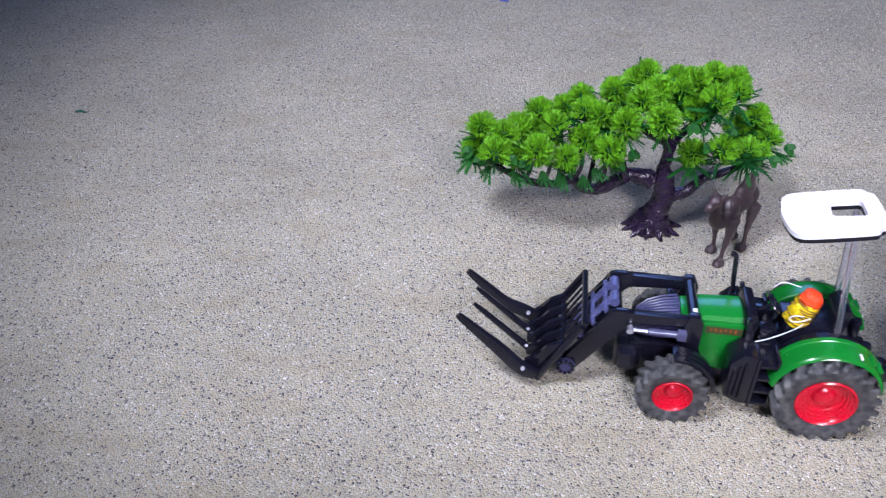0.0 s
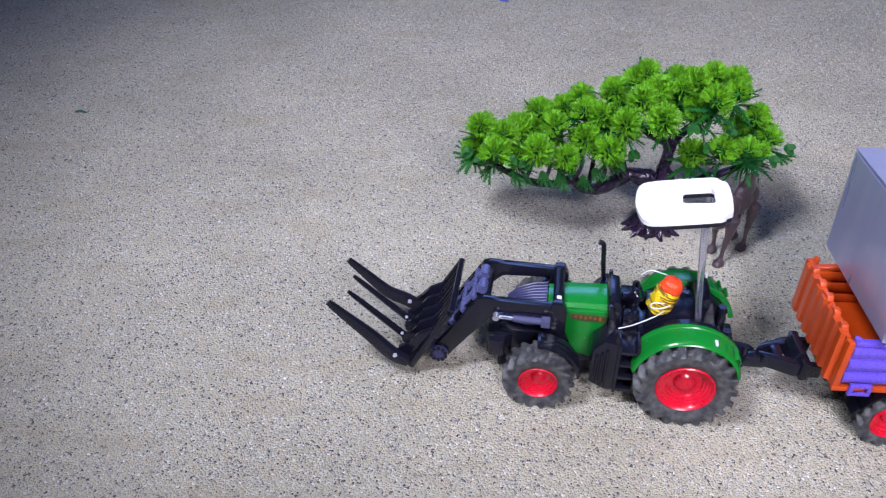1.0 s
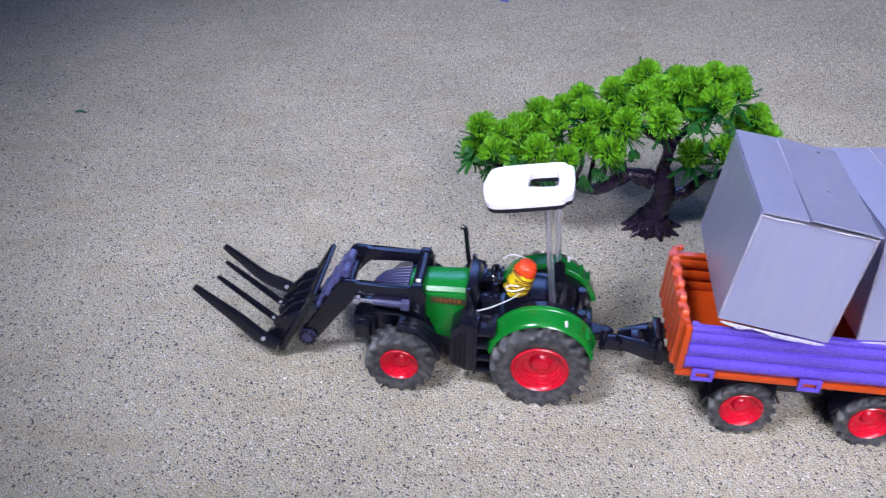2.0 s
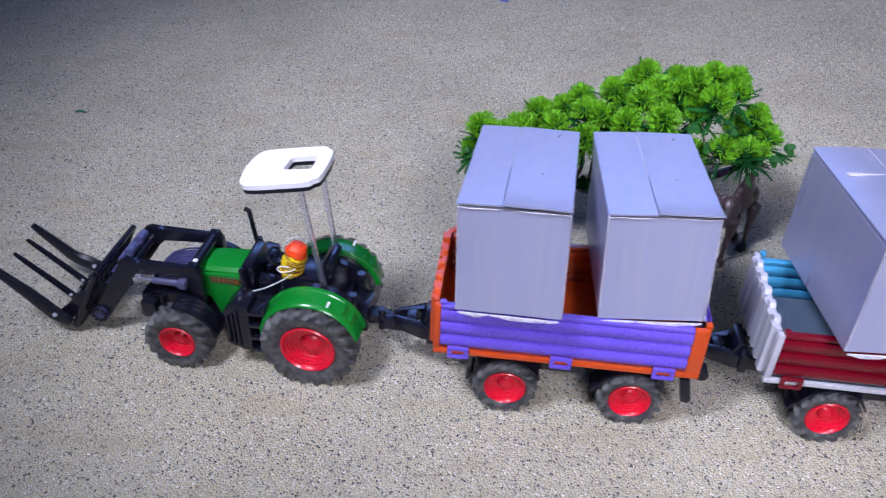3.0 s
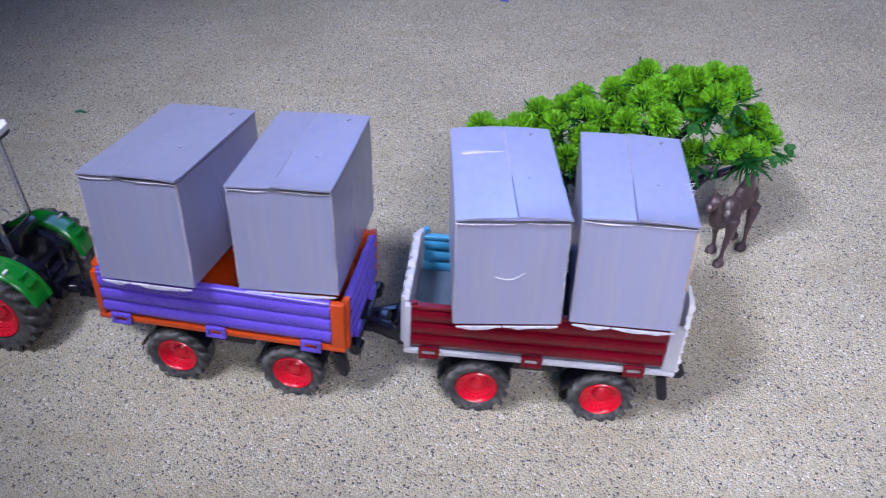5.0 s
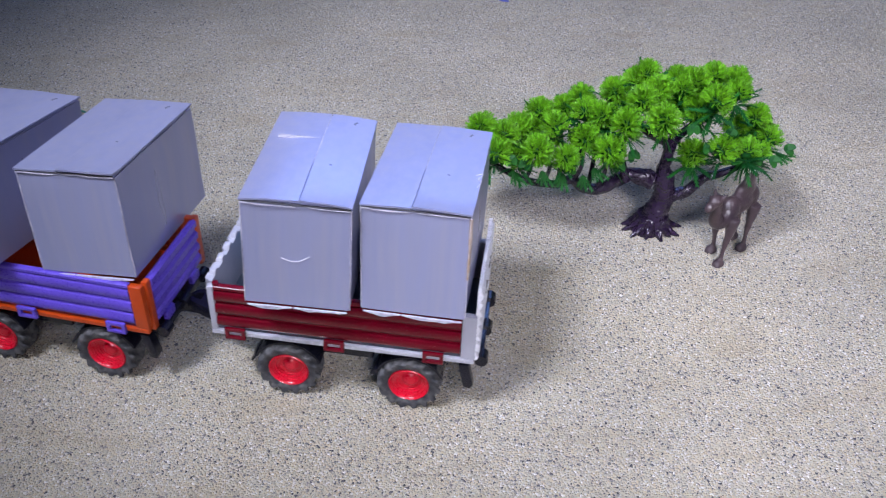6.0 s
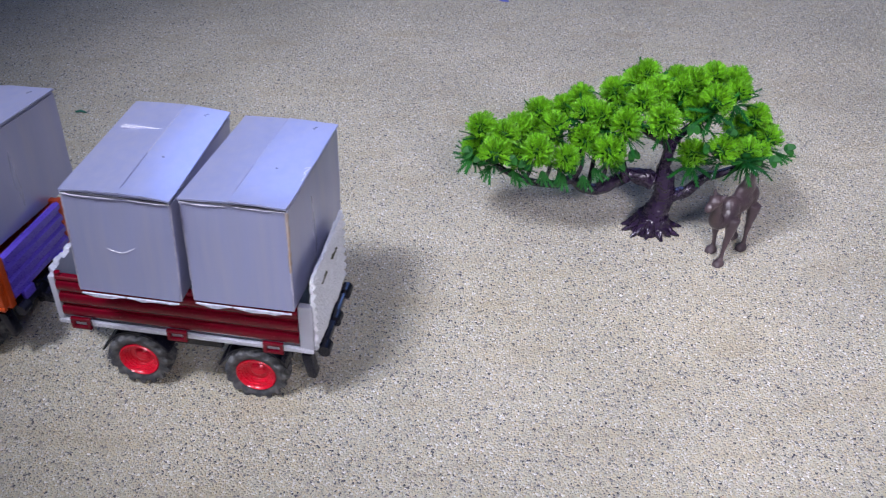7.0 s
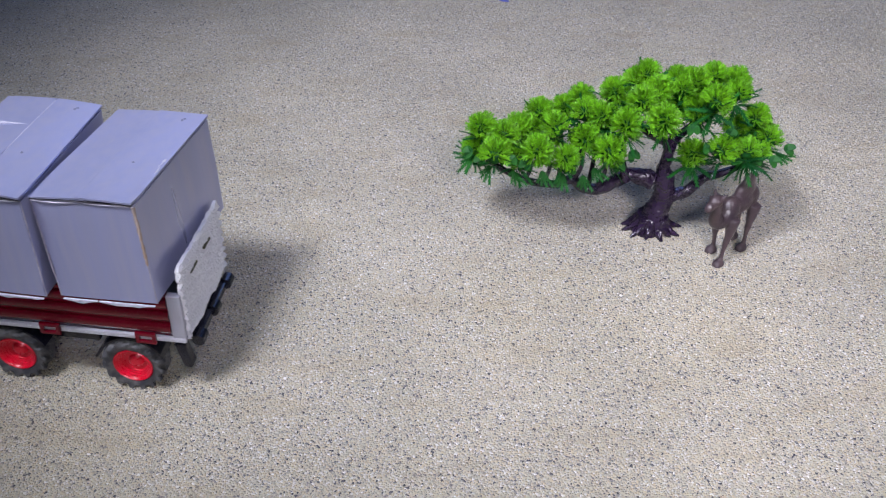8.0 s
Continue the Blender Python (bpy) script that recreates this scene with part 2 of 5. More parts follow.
def make_sand():
    xs = np.concatenate([np.linspace(-2.4, -0.85, 12), np.linspace(-0.8, 0.8, 330), np.linspace(0.85, 2.4, 12)])
    ys = np.concatenate([np.linspace(-1.6, 0.2, 12), np.linspace(0.25, 1.2, 200), np.linspace(1.25, 2.9, 14)])
    X, Y = np.meshgrid(xs, ys)
    Z = sand_height(X, Y) + rng.normal(0, 0.00022, X.shape)
    nx, ny = len(xs), len(ys)
    idx = np.arange(nx * ny).reshape(ny, nx)
    quads = np.stack([idx[:-1, :-1], idx[:-1, 1:], idx[1:, 1:], idx[1:, :-1]], -1).reshape(-1, 4)
    me = bpy.data.meshes.new("ground")
    me.from_pydata(np.stack([X, Y, Z], -1).reshape(-1, 3).tolist(), [], quads.tolist())
    me.materials.append(M_SAND)
    me.shade_smooth()
    tagged(new("ground", me), "flat bed of coarse beige river sand", "sand", kind="structure")
    # loose grains lying on the bed
    n = 125000
    y = 0.28 + 0.92 * rng.random(n) ** 1.35
    x = (rng.random(n) * 2 - 1) * (0.27 + 0.42 * (y - 0.28) / 0.85)
    r = 0.00046 + 0.00086 * rng.random(n) ** 2.2
    unit = np.array([(1, 0, 0), (-1, 0, 0), (0, 1, 0), (0, -1, 0), (0, 0, 1), (0, 0, -1)], float)
    V = unit[None] * r[:, None, None] * rng.uniform(0.5, 1.35, (n, 6, 3)) + rng.normal(0, 0.12, (n, 6, 3)) * r[:, None, None]
    a = rng.uniform(0, 6.28, n)
    ca, sa = np.cos(a)[:, None], np.sin(a)[:, None]
    V = np.stack([ca * V[..., 0] - sa * V[..., 1], sa * V[..., 0] + ca * V[..., 1], V[..., 2] * 0.8], -1)
    V += np.stack([x, y, sand_height(x, y) + r * rng.uniform(-0.3, 0.5, n)], -1)[:, None]
    tri = np.array([(0, 2, 4), (2, 1, 4), (1, 3, 4), (3, 0, 4), (2, 0, 5), (1, 2, 5), (3, 1, 5), (0, 3, 5)])
    F = (tri[None] + 6 * np.arange(n)[:, None, None]).reshape(-1, 3)
    me = bpy.data.meshes.new("sand_grains")
    me.from_pydata(V.reshape(-1, 3).tolist(), [], F.tolist())
    me.materials.append(M_GRAIN)
    tagged(new("sand_grains", me), "loose coarse beige and grey sand grains", "sand", kind="stuff")


def slab(name, x, y, z, label):
    bm = B()
    box(bm, [v * 1000 for v in x], [v * 1000 for v in y], [v * 1000 for v in z], 0)
    return tagged(part(name, bm, M_WALL, None, smooth=False), label, "wall", kind="structure")


def make_room():
    slab("wall_north", (-2.5, 2.5), (2.95, 3.05), (-0.1, 2.2), "plain pale painted wall")
    slab("wall_south", (-2.5, 2.5), (-1.75, -1.65), (-0.1, 2.2), "plain pale painted wall")
    slab("wall_west", (-2.55, -2.45), (-1.65, 2.95), (-0.1, 2.2), "plain pale painted wall")
    slab("wall_east", (2.45, 2.55), (-1.65, 2.95), (-0.1, 2.2), "plain pale painted wall")
    slab("ceiling", (-2.5, 2.5), (-1.7, 3.0), (2.2, 2.3), "plain pale ceiling")


# ---------------------------------------------------------------- wheels
def make_wheel_meshes(r, width, rim_r, lugs):
    """Tyre with slanted lugs and a deep dished rim; the outer face looks to +y, the hub's middle is the origin."""
    tyre = B()
    h = width / 2
    wall = [(0.80, rim_r), (1.0, rim_r + (r - rim_r) * 0.30), (1.0, r * 0.82)]
    prof = wall + [(0.99, r * 0.885), (0.88, r * 0.915), (0.70, r * 0.93), (0.46, r * 0.935), (0.22, r * 0.935), (0.03, r * 0.935)]
    prof = prof + [(-y, q) for y, q in reversed(prof)]
    seg = lugs * 8
    rings = []
    for k in range(seg):
        a = 2 * math.pi * k / seg
        ring = []
        for y, q in prof:
            u = k / 8 + (0.5 if y < 0 else 0.0) - 0.75 * (1 - abs(y))
            lug = q > r * 0.80 and (u % 1.0) < 0.44 and abs(y) > 0.1
            rr = q * (0.975 if q > r * 0.80 else 1.0) + (r * 0.105 if lug else 0.0)
            ring.append(tyre.verts.new((rr * math.cos(a), y * h * (1.07 if lug and abs(y) > 0.95 else 1.0), rr * math.sin(a))))
        rings.append(ring)
    for k in range(seg):
        r0, r1 = rings[k], rings[(k + 1) % seg]
        for i in range(len(prof)):
            j = (i + 1) % len(prof)
            tyre.faces.new((r0[i], r0[j], r1[j], r1[i]))
    rim = B()
    R = rim_r
    lathe(rim, [(h * 0.86, R), (h * 0.93, R * 0.96), (h * 0.84, R * 0.91), (h * 0.76, R * 0.88), (h * 0.62, R * 0.86), (h * 0.60, R * 0.80), (h * 0.46, R * 0.78), (h * 0.44, R * 0.71), (h * 0.30, R * 0.69),
                (h * 0.28, R * 0.62), (h * 0.16, R * 0.59), (h * 0.14, R * 0.40), (h * 0.30, R * 0.34), (h * 0.40, R * 0.25), (h * 0.42, R * 0.14), (h * 0.42, 0.01), (-h * 0.5, 0.01), (-h * 0.8, R * 0.9), (-h * 0.8, R)], 40)
    return tyre, rim


def wheel_at(thing_ob, spec, name, m, source=None):
    """A wheel under its thing: an empty with tyre and rim. Later ones share the first one's meshes."""
    w = new(name)
    w.parent = thing_ob
    w.matrix_basis = m
    if source is None:
        tyre, rim = make_wheel_meshes(*spec)
        part("tyre", tyre, M_TYRE, w, "dusty black rubber tyre with slanted lugs")
        part("rim", rim, M_RED, w, "glossy red dished rim")
    else:
        for c in source.children:
            again(c.name.split(".")[0], c, w, Matrix())
    return w


WHEELS = []          # (wheel, x, y, z, radius, vehicle, flip)


def add_wheel(vehicle, ob, spec, x, y, z, flip, source=None):
    w = wheel_at(ob, spec, "wheel", pose(x * MM, y * MM, z * MM, 0, 0, 180 if flip else 0), source)
    WHEELS.append((w, x, y, z, spec[0], vehicle, flip))
    return w


# ---------------------------------------------------------------- trailers
TOP, BED, LOW = 80.5, 51.0, 45.0
XF, YN, YF = 82.0, 0.0, -75.0


def corrugated(bm, x0, x1, z0, z1, y, out, ribs, thick=2.2):
    """A side board with long horizontal ribs on its outer face."""
    prof = [(z0, 0.0), (z0 + 1.6, 0.0)]
    pitch = (z1 - 2.4 - z0 - 1.6) / ribs
    for k in range(ribs):
        b = z0 + 1.6 + k * pitch
        prof += [(b + pitch * (0.5 - 0.40 * math.cos(math.pi * q / 6)), 2.3 * math.sin(math.pi * q / 6) ** 0.7) for q in range(7)]
    prof += [(z1 - 2.4, 0.0), (z1 - 2.2, 1.5), (z1 - 0.4, 1.5), (z1, 1.0)]
    pts = [(y + out * d, z) for z, d in prof] + [(y - out * thick, z1), (y - out * thick, z0)]
    prism(bm, pts, x0, x1, 0.0, "x")


def make_trailer(key, label, side_mat, frame_mat, front_mat, far_mat, rail_mat, bed_mat, gate_mat, clasp_mat, words):
    ob = thing("toy_trailer", label, "toy trailer", "toy trailers in tow")
    side_w, frame_w, front_w, far_w, gate_w = words
    XR = -76.0 if gate_mat is M_GATE else -72.5      # rear end of the load box
    # bed and frame
    bm = B()
    box(bm, (XR, XF), (YF, YN - 0.6), (LOW + 1, BED), 0.6)
    part("bed", bm, bed_mat, ob, "flat load bed")
    for name, y0, y1 in (("bottom_rail", YN - 1.6, YN + 1.6), ("bottom_rail", YF - 1.6, YF + 1.6)):
        bm = B()
        box(bm, (XR, XF), (y0, y1), (LOW - 0.5, LOW + 2.6), 0.6)
        part(name, bm, rail_mat, ob, frame_w + " bottom rail")
    # side boards
    bm = B()
    corrugated(bm, XR + 8.5, XF - 4, LOW + 2.8, TOP, YN - 0.6, 1, 3)
    part("side_board", bm, side_mat, ob, side_w)
    bm = B()
    corrugated(bm, XR + 8.5, XF - 4, LOW + 2.8, TOP - 3, YF + 2.8, 1, 3)
    part("side_board", bm, far_mat, ob, far_w)
    # posts at the four corners
    for x0, x1 in ((XR, XR + 8.2), (XF - 3.8, XF)):
        for y0, y1 in ((YN - 3.2, YN + 1.2), (YF - 1.2, YF + 3.2)):
            bm = B()
            box(bm, (x0, x1), (y0, y1), (LOW + 2.7, TOP - 0.5), 0.7)
            part("corner_post", bm, frame_mat, ob)
    # front wall: upright folds
    bm = B()
    n = 7
    pts = [(YN - 3.3, XF + 0.3)]
    w = (YN - YF - 6.6) / n
    for k in range(n):
        b = YN - 3.3 - k * w
        pts += [(b - w * 0.12, XF + 0.3), (b - w * 0.26, XF + 2.6), (b - w * 0.74, XF + 2.6), (b - w * 0.88, XF + 0.3)]
    pts += [(YF + 3.3, XF + 0.3), (YF + 3.3, XF - 2.2), (YN - 3.3, XF - 2.2)]
    prism(bm, [(x, y) for y, x in pts], LOW + 2, TOP + 0.5, 0.0, "z")
    part("front_wall", bm, front_mat, ob, front_w)
    # scalloped teeth along the front wall's top, and locking pins
    for k in range(5):
        y = YN - 12 - k * 12.5
        bm = B()
        prism(bm, [(y - 3.4, TOP + 0.4), (y + 3.4, TOP + 0.4), (y + 1.8, TOP + 3.0), (y - 1.8, TOP + 3.0)], XF - 2.4, XF + 1.4, 0.3, "x")
        part("tooth", bm, front_mat, ob)
    for y in (YN - 1.4, YF + 1.4):
        bm = B()
        tube(bm, [(XF - 5, y, TOP - 1), (XF - 5, y, TOP + 1.6)], 1.9, 12)
        part("locking_pin", bm, side_mat if y > -10 else far_mat, ob)
    # tailgate
    bm = B()
    if gate_mat is M_GATE:
        # a sheet with wavy ridges and torn edges
        cut = random.Random(3)
        ny, nz = 22, 30
        edge_lo = [cut.uniform(-1.2, 1.2) for _ in range(nz + 1)]
        edge_hi = [cut.uniform(-1.2, 1.2) for _ in range(nz + 1)]
        ragged = [cut.uniform(-0.9, 0.9) for _ in range(ny + 1)]
        grid = {}
        for i in range(ny + 1):
            for k in range(nz + 1):
                u = i / ny
                y = (YF + 1.5 + edge_lo[k]) * (1 - u) + (YN - 2.0 + edge_hi[k]) * u
                z = 46 + 52 * k / nz + (ragged[i] if k == nz else 0)
                ridge = math.sin(z * 0.95 + 1.3 * math.sin(y * 0.21) + 0.5 * math.sin(y * 0.53 + 2))
                x = XR - 1.5 - 1.0 * ridge - cut.uniform(0, 0.35)
                grid[i, k] = (bm.verts.new((x, y, z)), bm.verts.new((XR + 1.0, y, z)))
        for h in (0, 1):
            for i in range(ny):
                for k in range(nz):
                    bm.faces.new([grid[a, b][h] for a, b in ((i, k), (i + 1, k), (i + 1, k + 1), (i, k + 1))])
        rim = [(i, 0) for i in range(ny)] + [(ny, k) for k in range(nz)] + [(i, nz) for i in range(ny, 0, -1)] + [(0, k) for k in range(nz, 0, -1)]
        for a, b in zip(rim, rim[1:] + rim[:1]):
            bm.faces.new((grid[a][0], grid[b][0], grid[b][1], grid[a][1]))
        gate = part("tailgate", bm, gate_mat, ob, gate_w, angle=50)
        for k in range(2):
            bm = B()
            box(bm, (XR - 2.95, XR - 1.6), (YN - 26 - k * 24, YN - 15 - k * 24), (85.6, 87.0), 0.0)
            part("slot", bm, M_DECAL, gate, "dark slot")
    else:
        pts = [(XR + 0.4, LOW + 1.0)]
        for k in range(4):
            b = LOW + 1.0 + k * 9.0
            pts += [(XR - 0.4, b + 1.2), (XR - 2.2, b + 3.0), (XR - 2.2, b + 6.4), (XR - 0.4, b + 8.2)]
        pts += [(XR + 0.4, TOP - 0.6), (XR + 2.2, TOP - 0.6), (XR + 2.2, LOW + 1.0)]
        prism(bm, pts, YF + 4.4, YN - 8.5, 0.0)
        part("tailgate", bm, gate_mat, ob, gate_w)
        for y0, y1 in ((YN - 8.2, YN - 3.4), (YF - 1.0, YF + 4.2)):
            bm = B()
            box(bm, (XR - 1.6, XR + 2.0), (y0, y1), (LOW - 1, TOP + 0.5), 0.6)
            part("tail_post", bm, frame_mat, ob)
        for k in range(2):
            bm = B()
            y = YN - 20 - k * 36
            box(bm, (XR - 4.2, XR - 1.0), (y - 5, y + 5), (LOW - 3, LOW + 4), 0.6)
            part("tail_clasp", bm, gate_mat, ob)
    # clasps under the near and far boards: small open frames
    for y, out in ((YN, 1), (YF, -1)):
        for x in (67.0, 7.0, -52.0):
            bm = B()
            y0, y1 = sorted((y + out * 1.8, y + out * 4.0))
            box(bm, (x - 6.2, x + 6.2), (y0, y1), (LOW + 4.2, LOW + 6.4), 0.4)
            box(bm, (x - 6.2, x + 6.2), (y0, y1), (LOW - 1.6, LOW + 0.4), 0.4)
            for sx in (-1, 1):
                box(bm, (x + sx * 5.0 - 1.2, x + sx * 5.0 + 1.2), (y0, y1), (LOW + 0.5, LOW + 4.1), 0.3)
            part("clasp", bm, clasp_mat, ob)
    # running gear
    bm = B()
    box(bm, (XR + 6, XF - 10), (-50, -25), (26, LOW - 0.2), 1.2)
    # chassis widened with black blocks that also stand in for shade between the wheels
    box(bm, (XR + 62, XF - 62), (-64, -11), (27, LOW - 0.4), 1.5)
    box(bm, (XR + 10, XF - 14), (-57.2, -17.8), (36, LOW - 0.3), 0.8)
    part("chassis", bm, M_BLACK, ob, "black plastic chassis")
    for x in (37.5, -37.5):
        bm = B()
        tube(bm, [(x, -6, 18.5), (x, -69, 18.5)], 3.0, 12)
        box(bm, (x - 7, x + 7), (-56, -19), (14, 27), 1.0)
        part("axle", bm, M_BLACK, ob)
        for y0, y1 in ((-17.5, -1.5), (-73.5, -57.5)):
            bm = B()
            arc_band(bm, x, 18.5, 20.6, 22.0, 22, 158, y0, y1, 0.3, 14)
            box(bm, (x - 4, x + 4), (y0 + 5, y1 - 3), (40.5, LOW), 0.4)
            prism(bm, [(x + 19.6, 26.2), (x + 21.2, 26.8), (x + 24.4, 21.5), (x + 23.2, 20.8), (x + 21.4, 23.2)], y0 + 1, y1 - 1, 0.3)
            part("mudguard", bm, M_BLACK, ob)
    # drawbar to the vehicle ahead, hook behind
    bm = B()
    for q in (-1, 1):
        yq = -37.5
        prism(bm, [(XF - 6, yq + q * 14), (XF + 10, yq + q * 13), (XF + 27, yq + q * 5.5), (XF + 30, yq + q * 1.0), (XF + 26, yq + q * 1.0), (XF + 9, yq + q * 8), (XF - 6, yq + q * 9)][::q], 29, 38, 1.2, "z")
    box(bm, (XF + 1.5, XF + 7), (-53, -22), (28, 41), 1.4)
    prism(bm, [(XF + 24, -42), (XF + 36, -41), (XF + 40, -37.5), (XF + 36, -34), (XF + 24, -33)], 26, 34, 1.4, "z")
    box(bm, (XF + 15, XF + 21), (-45.5, -29.5), (31, 38), 1.0)
    prism(bm, [(XF + 7, 33), (XF + 13, 34), (XF + 8, 44), (XF + 4, 44)], -46, -29, 0.8)
    part("drawbar", bm, M_BLACK, ob, "black plastic drawbar")
    bm = B()
    tube(bm, [(XF + 37, -37.5, 24), (XF + 37, -37.5, 40)], 2.2, 12)
    part("hitch_pin", bm, M_BLACK, ob)
    bm = B()
    prism(bm, [(XR + 8, -10), (XR - 3, -10), (XR - 5, -13), (XR - 5, -62), (XR - 3, -65), (XR + 8, -65)], 38, 43, 0.8, "z")
    for y in (-10, -37.5, -65):
        tube(bm, [(XR - 4, y - 4, 40.5), (XR - 4, y + 4, 40.5)], 4.0, 12)
    part("rear_bumper", bm, M_BLACK, ob)
    bm = B()
    prism(bm, [(XR + 9, 40), (XR + 3, 40), (XR - 0.5, 24), (XR + 1, 21), (XR + 5.5, 22), (XR + 8, 34)], -8, -1.5, 0.8)
    part("tow_hook", bm, M_BLACK, ob)
    src = None
    for x in (37.5, -37.5):
        for y, flip in ((-7.0, False), (-68.0, True)):
            w = add_wheel(key, ob, (19.6, 15.0, 12.6, 15), x, y, 18.6, flip, src)
            src = src or w
    return ob


# ---------------------------------------------------------------- cartons
CW, CH, CD = 58.6, 66.6, 104.0


def make_carton(seed, label, split, bulge, extras=0):
    """A small closed carton: origin at the middle of its front bottom edge, its depth along -y."""
    rnd = random.Random(seed)
    ob = thing("carton", label, "cardboard box", "grey cartons on the trailers")
    bm = B()
    box(bm, (-CW / 2, CW / 2), (-CD, 0), (0.8, CH), 0)
    bmesh.ops.subdivide_edges(bm, edges=bm.edges[:], cuts=9, use_grid_fill=True)
    ph = [rnd.uniform(0, 6.28) for _ in range(6)]
    for v in bm.verts:
        x, y, z = v.co
        u, d, t = x / CW * 2, -y / CD * 2 - 1, z / CH * 2 - 1
        v.co.x += 0.9 * math.copysign(1, x) * (1 - d * d) * (1 - t * t) * (0.4 + 0.6 * abs(u)) + 0.25 * math.sin(z * 0.11 + ph[0])
        v.co.y += 0.8 * (1 - u * u) * (1 - t * t) * (1 if y > -CD / 2 else -1) * (0.3 + 0.7 * abs(d)) + 0.2 * math.sin(z * 0.13 + x * 0.07 + ph[1])
        v.co.z += (bulge * (1 - u * u) * (1 - 0.3 * d * d) + 0.3 * math.sin(x * 0.12 + y * 0.06 + ph[2])) * max(0, t)
    edges = [e for e in bm.edges if e.calc_face_angle(0) > 0.9]
    bmesh.ops.bevel(bm, geom=edges, offset=0.8, segments=2, affect="EDGES", clamp_overlap=True)
    part("body", bm, M_CARD, ob, "slightly bulging grey card walls", angle=25)
    # top flaps: two sheets that meet along a line from front to back
    for side in (-1, 1):
        bm = B()
        x0, x1 = (-CW / 2 - 0.4, split - 0.3) if side < 0 else (split + 0.3, CW / 2 + 0.4)
        n = 12
        m = 4
        lift = rnd.uniform(0.3, 1.0)
        grid = {}
        for i in range(m + 1):
            for k in range(n + 1):
                x = x0 + (x1 - x0) * i / m
                y = 0.9 - (CD + 1.2) * k / n
                u = 2 * x / CW
                d = 2 * k / n - 1
                near = abs(x - split) / CW
                z = CH + 1.0 + bulge * max(0.0, 1 - u * u) * (1 - 0.3 * d * d) + lift * max(0, 0.35 - near) * (1.6 if side < 0 else 0.2)
                if k == 0:
                    z += 0.9 if side < 0 else -0.1
                    y += (1.3 if side < 0 else 0.2) + rnd.uniform(-0.35, 0.35)
                grid[i, k] = [bm.verts.new((x, y, z + h)) for h in (0.0, 1.0)]
        for i in range(m):
            for k in range(n):
                for h in (0, 1):
                    bm.faces.new([grid[a, b][h] for a, b in ((i, k), (i + 1, k), (i + 1, k + 1), (i, k + 1))])
        rim = [(i, 0) for i in range(m)] + [(m, k) for k in range(n)] + [(i, n) for i in range(m, 0, -1)] + [(0, k) for k in range(n, 0, -1)]
        for a, b in zip(rim, rim[1:] + rim[:1]):
            bm.faces.new((grid[a][0], grid[b][0], grid[b][1], grid[a][1]))
        part("top_flap", bm, M_CARD, ob, "folded card flap")
    # pale rubbed line where the flaps meet, towards the back
    bm = B()
    y0 = rnd.uniform(-34, -48)
    tube(bm, [(split + 0.1 * math.sin(k * 2.1), y0 - (CD + y0 - 2) * k / 12, CH + 1.75 + bulge * (1 - (2 * split / CW) ** 2) * (1 - 0.3 * (2 * (-y0 + (CD + y0 - 2) * k / 12) / CD - 1) ** 2)) for k in range(13)], 0.32, 6, 1.0, 0.5, rnd)
    part("seam", bm, M_CARD_EDGE, ob, "pale rubbed seam")
    # dark strip as painted shade under the lifted flaps, pale scuffs and highlights beside it, torn flaps at the foot
    bm = B()
    n = 9
    xs = [-CW / 2 + 0.6 + (CW - 1.2) * k / n for k in range(n + 1)]
    prism(bm, [(x, CH + 0.9) for x in xs] + [(x, CH + 0.2 - rnd.uniform(0.0, 0.5)) for x in reversed(xs)], 0.2, 1.0, 0.0)
    part("flap_gap", bm, M_FLAP_SHADE, ob, "dark strip painted as the shade in the gap under the flap")
    for side in (-1, 1):
        bm = B()
        x0, x1 = (-CW / 2 + 0.2, split - 3) if side < 0 else (split + 2, CW / 2 - 0.2)
        z = CH - (0.4 if side > 0 else 0.1)
        tube(bm, smooth_path([(x0, 0.7, z - 0.2), (x0 + (x1 - x0) * 0.35, 1.0, z - rnd.uniform(0, 0.6)), (x0 + (x1 - x0) * 0.7, 1.0, z - rnd.uniform(0, 0.6)), (x1, 0.7, z)], 5), 0.30, 6, 1.0, 0.6, rnd)
        part("worn_edge", bm, M_CARD_EDGE, ob, "pale scuffed edge with its highlight painted in")
    for side in (-1, 1):
        bm = B()
        x0, x1 = (-CW / 2 + 1.5, split + 4) if side < 0 else (split + 5, CW / 2 - 1.5)
        top, low = [], []
        n = 7
        for k in range(n + 1):
            x = x0 + (x1 - x0) * k / n
            sag = 0.2 + 1.5 * math.sin(math.pi * k / n) * rnd.uniform(0.4, 1.5)
            top.append((x, 0.5))
            low.append((x, -sag + 0.3))
        prism(bm, top + low[::-1], 0.4, 1.5, 0.0)
        part("bottom_flap", bm, M_CARD_EDGE, ob, "torn card edge at the foot")
    # upright edges: scuffed card, with the bright edge highlight put in as pale colour
    for x in (-CW / 2 + 0.15, CW / 2 - 0.15):
        bm = B()
        tube(bm, smooth_path([(x, -0.15, 1.5), (x, 0.0, CH * 0.3), (x, 0.0, CH * 0.7), (x, -0.15, CH - 0.5)], 5), 0.32, 6, 1.0, 0.5, rnd)
        part("worn_edge", bm, M_CARD_EDGE, ob, "pale scuffed edge with its highlight painted in")
    if extras & 4:      # rubbed brown corner
        bm = B()
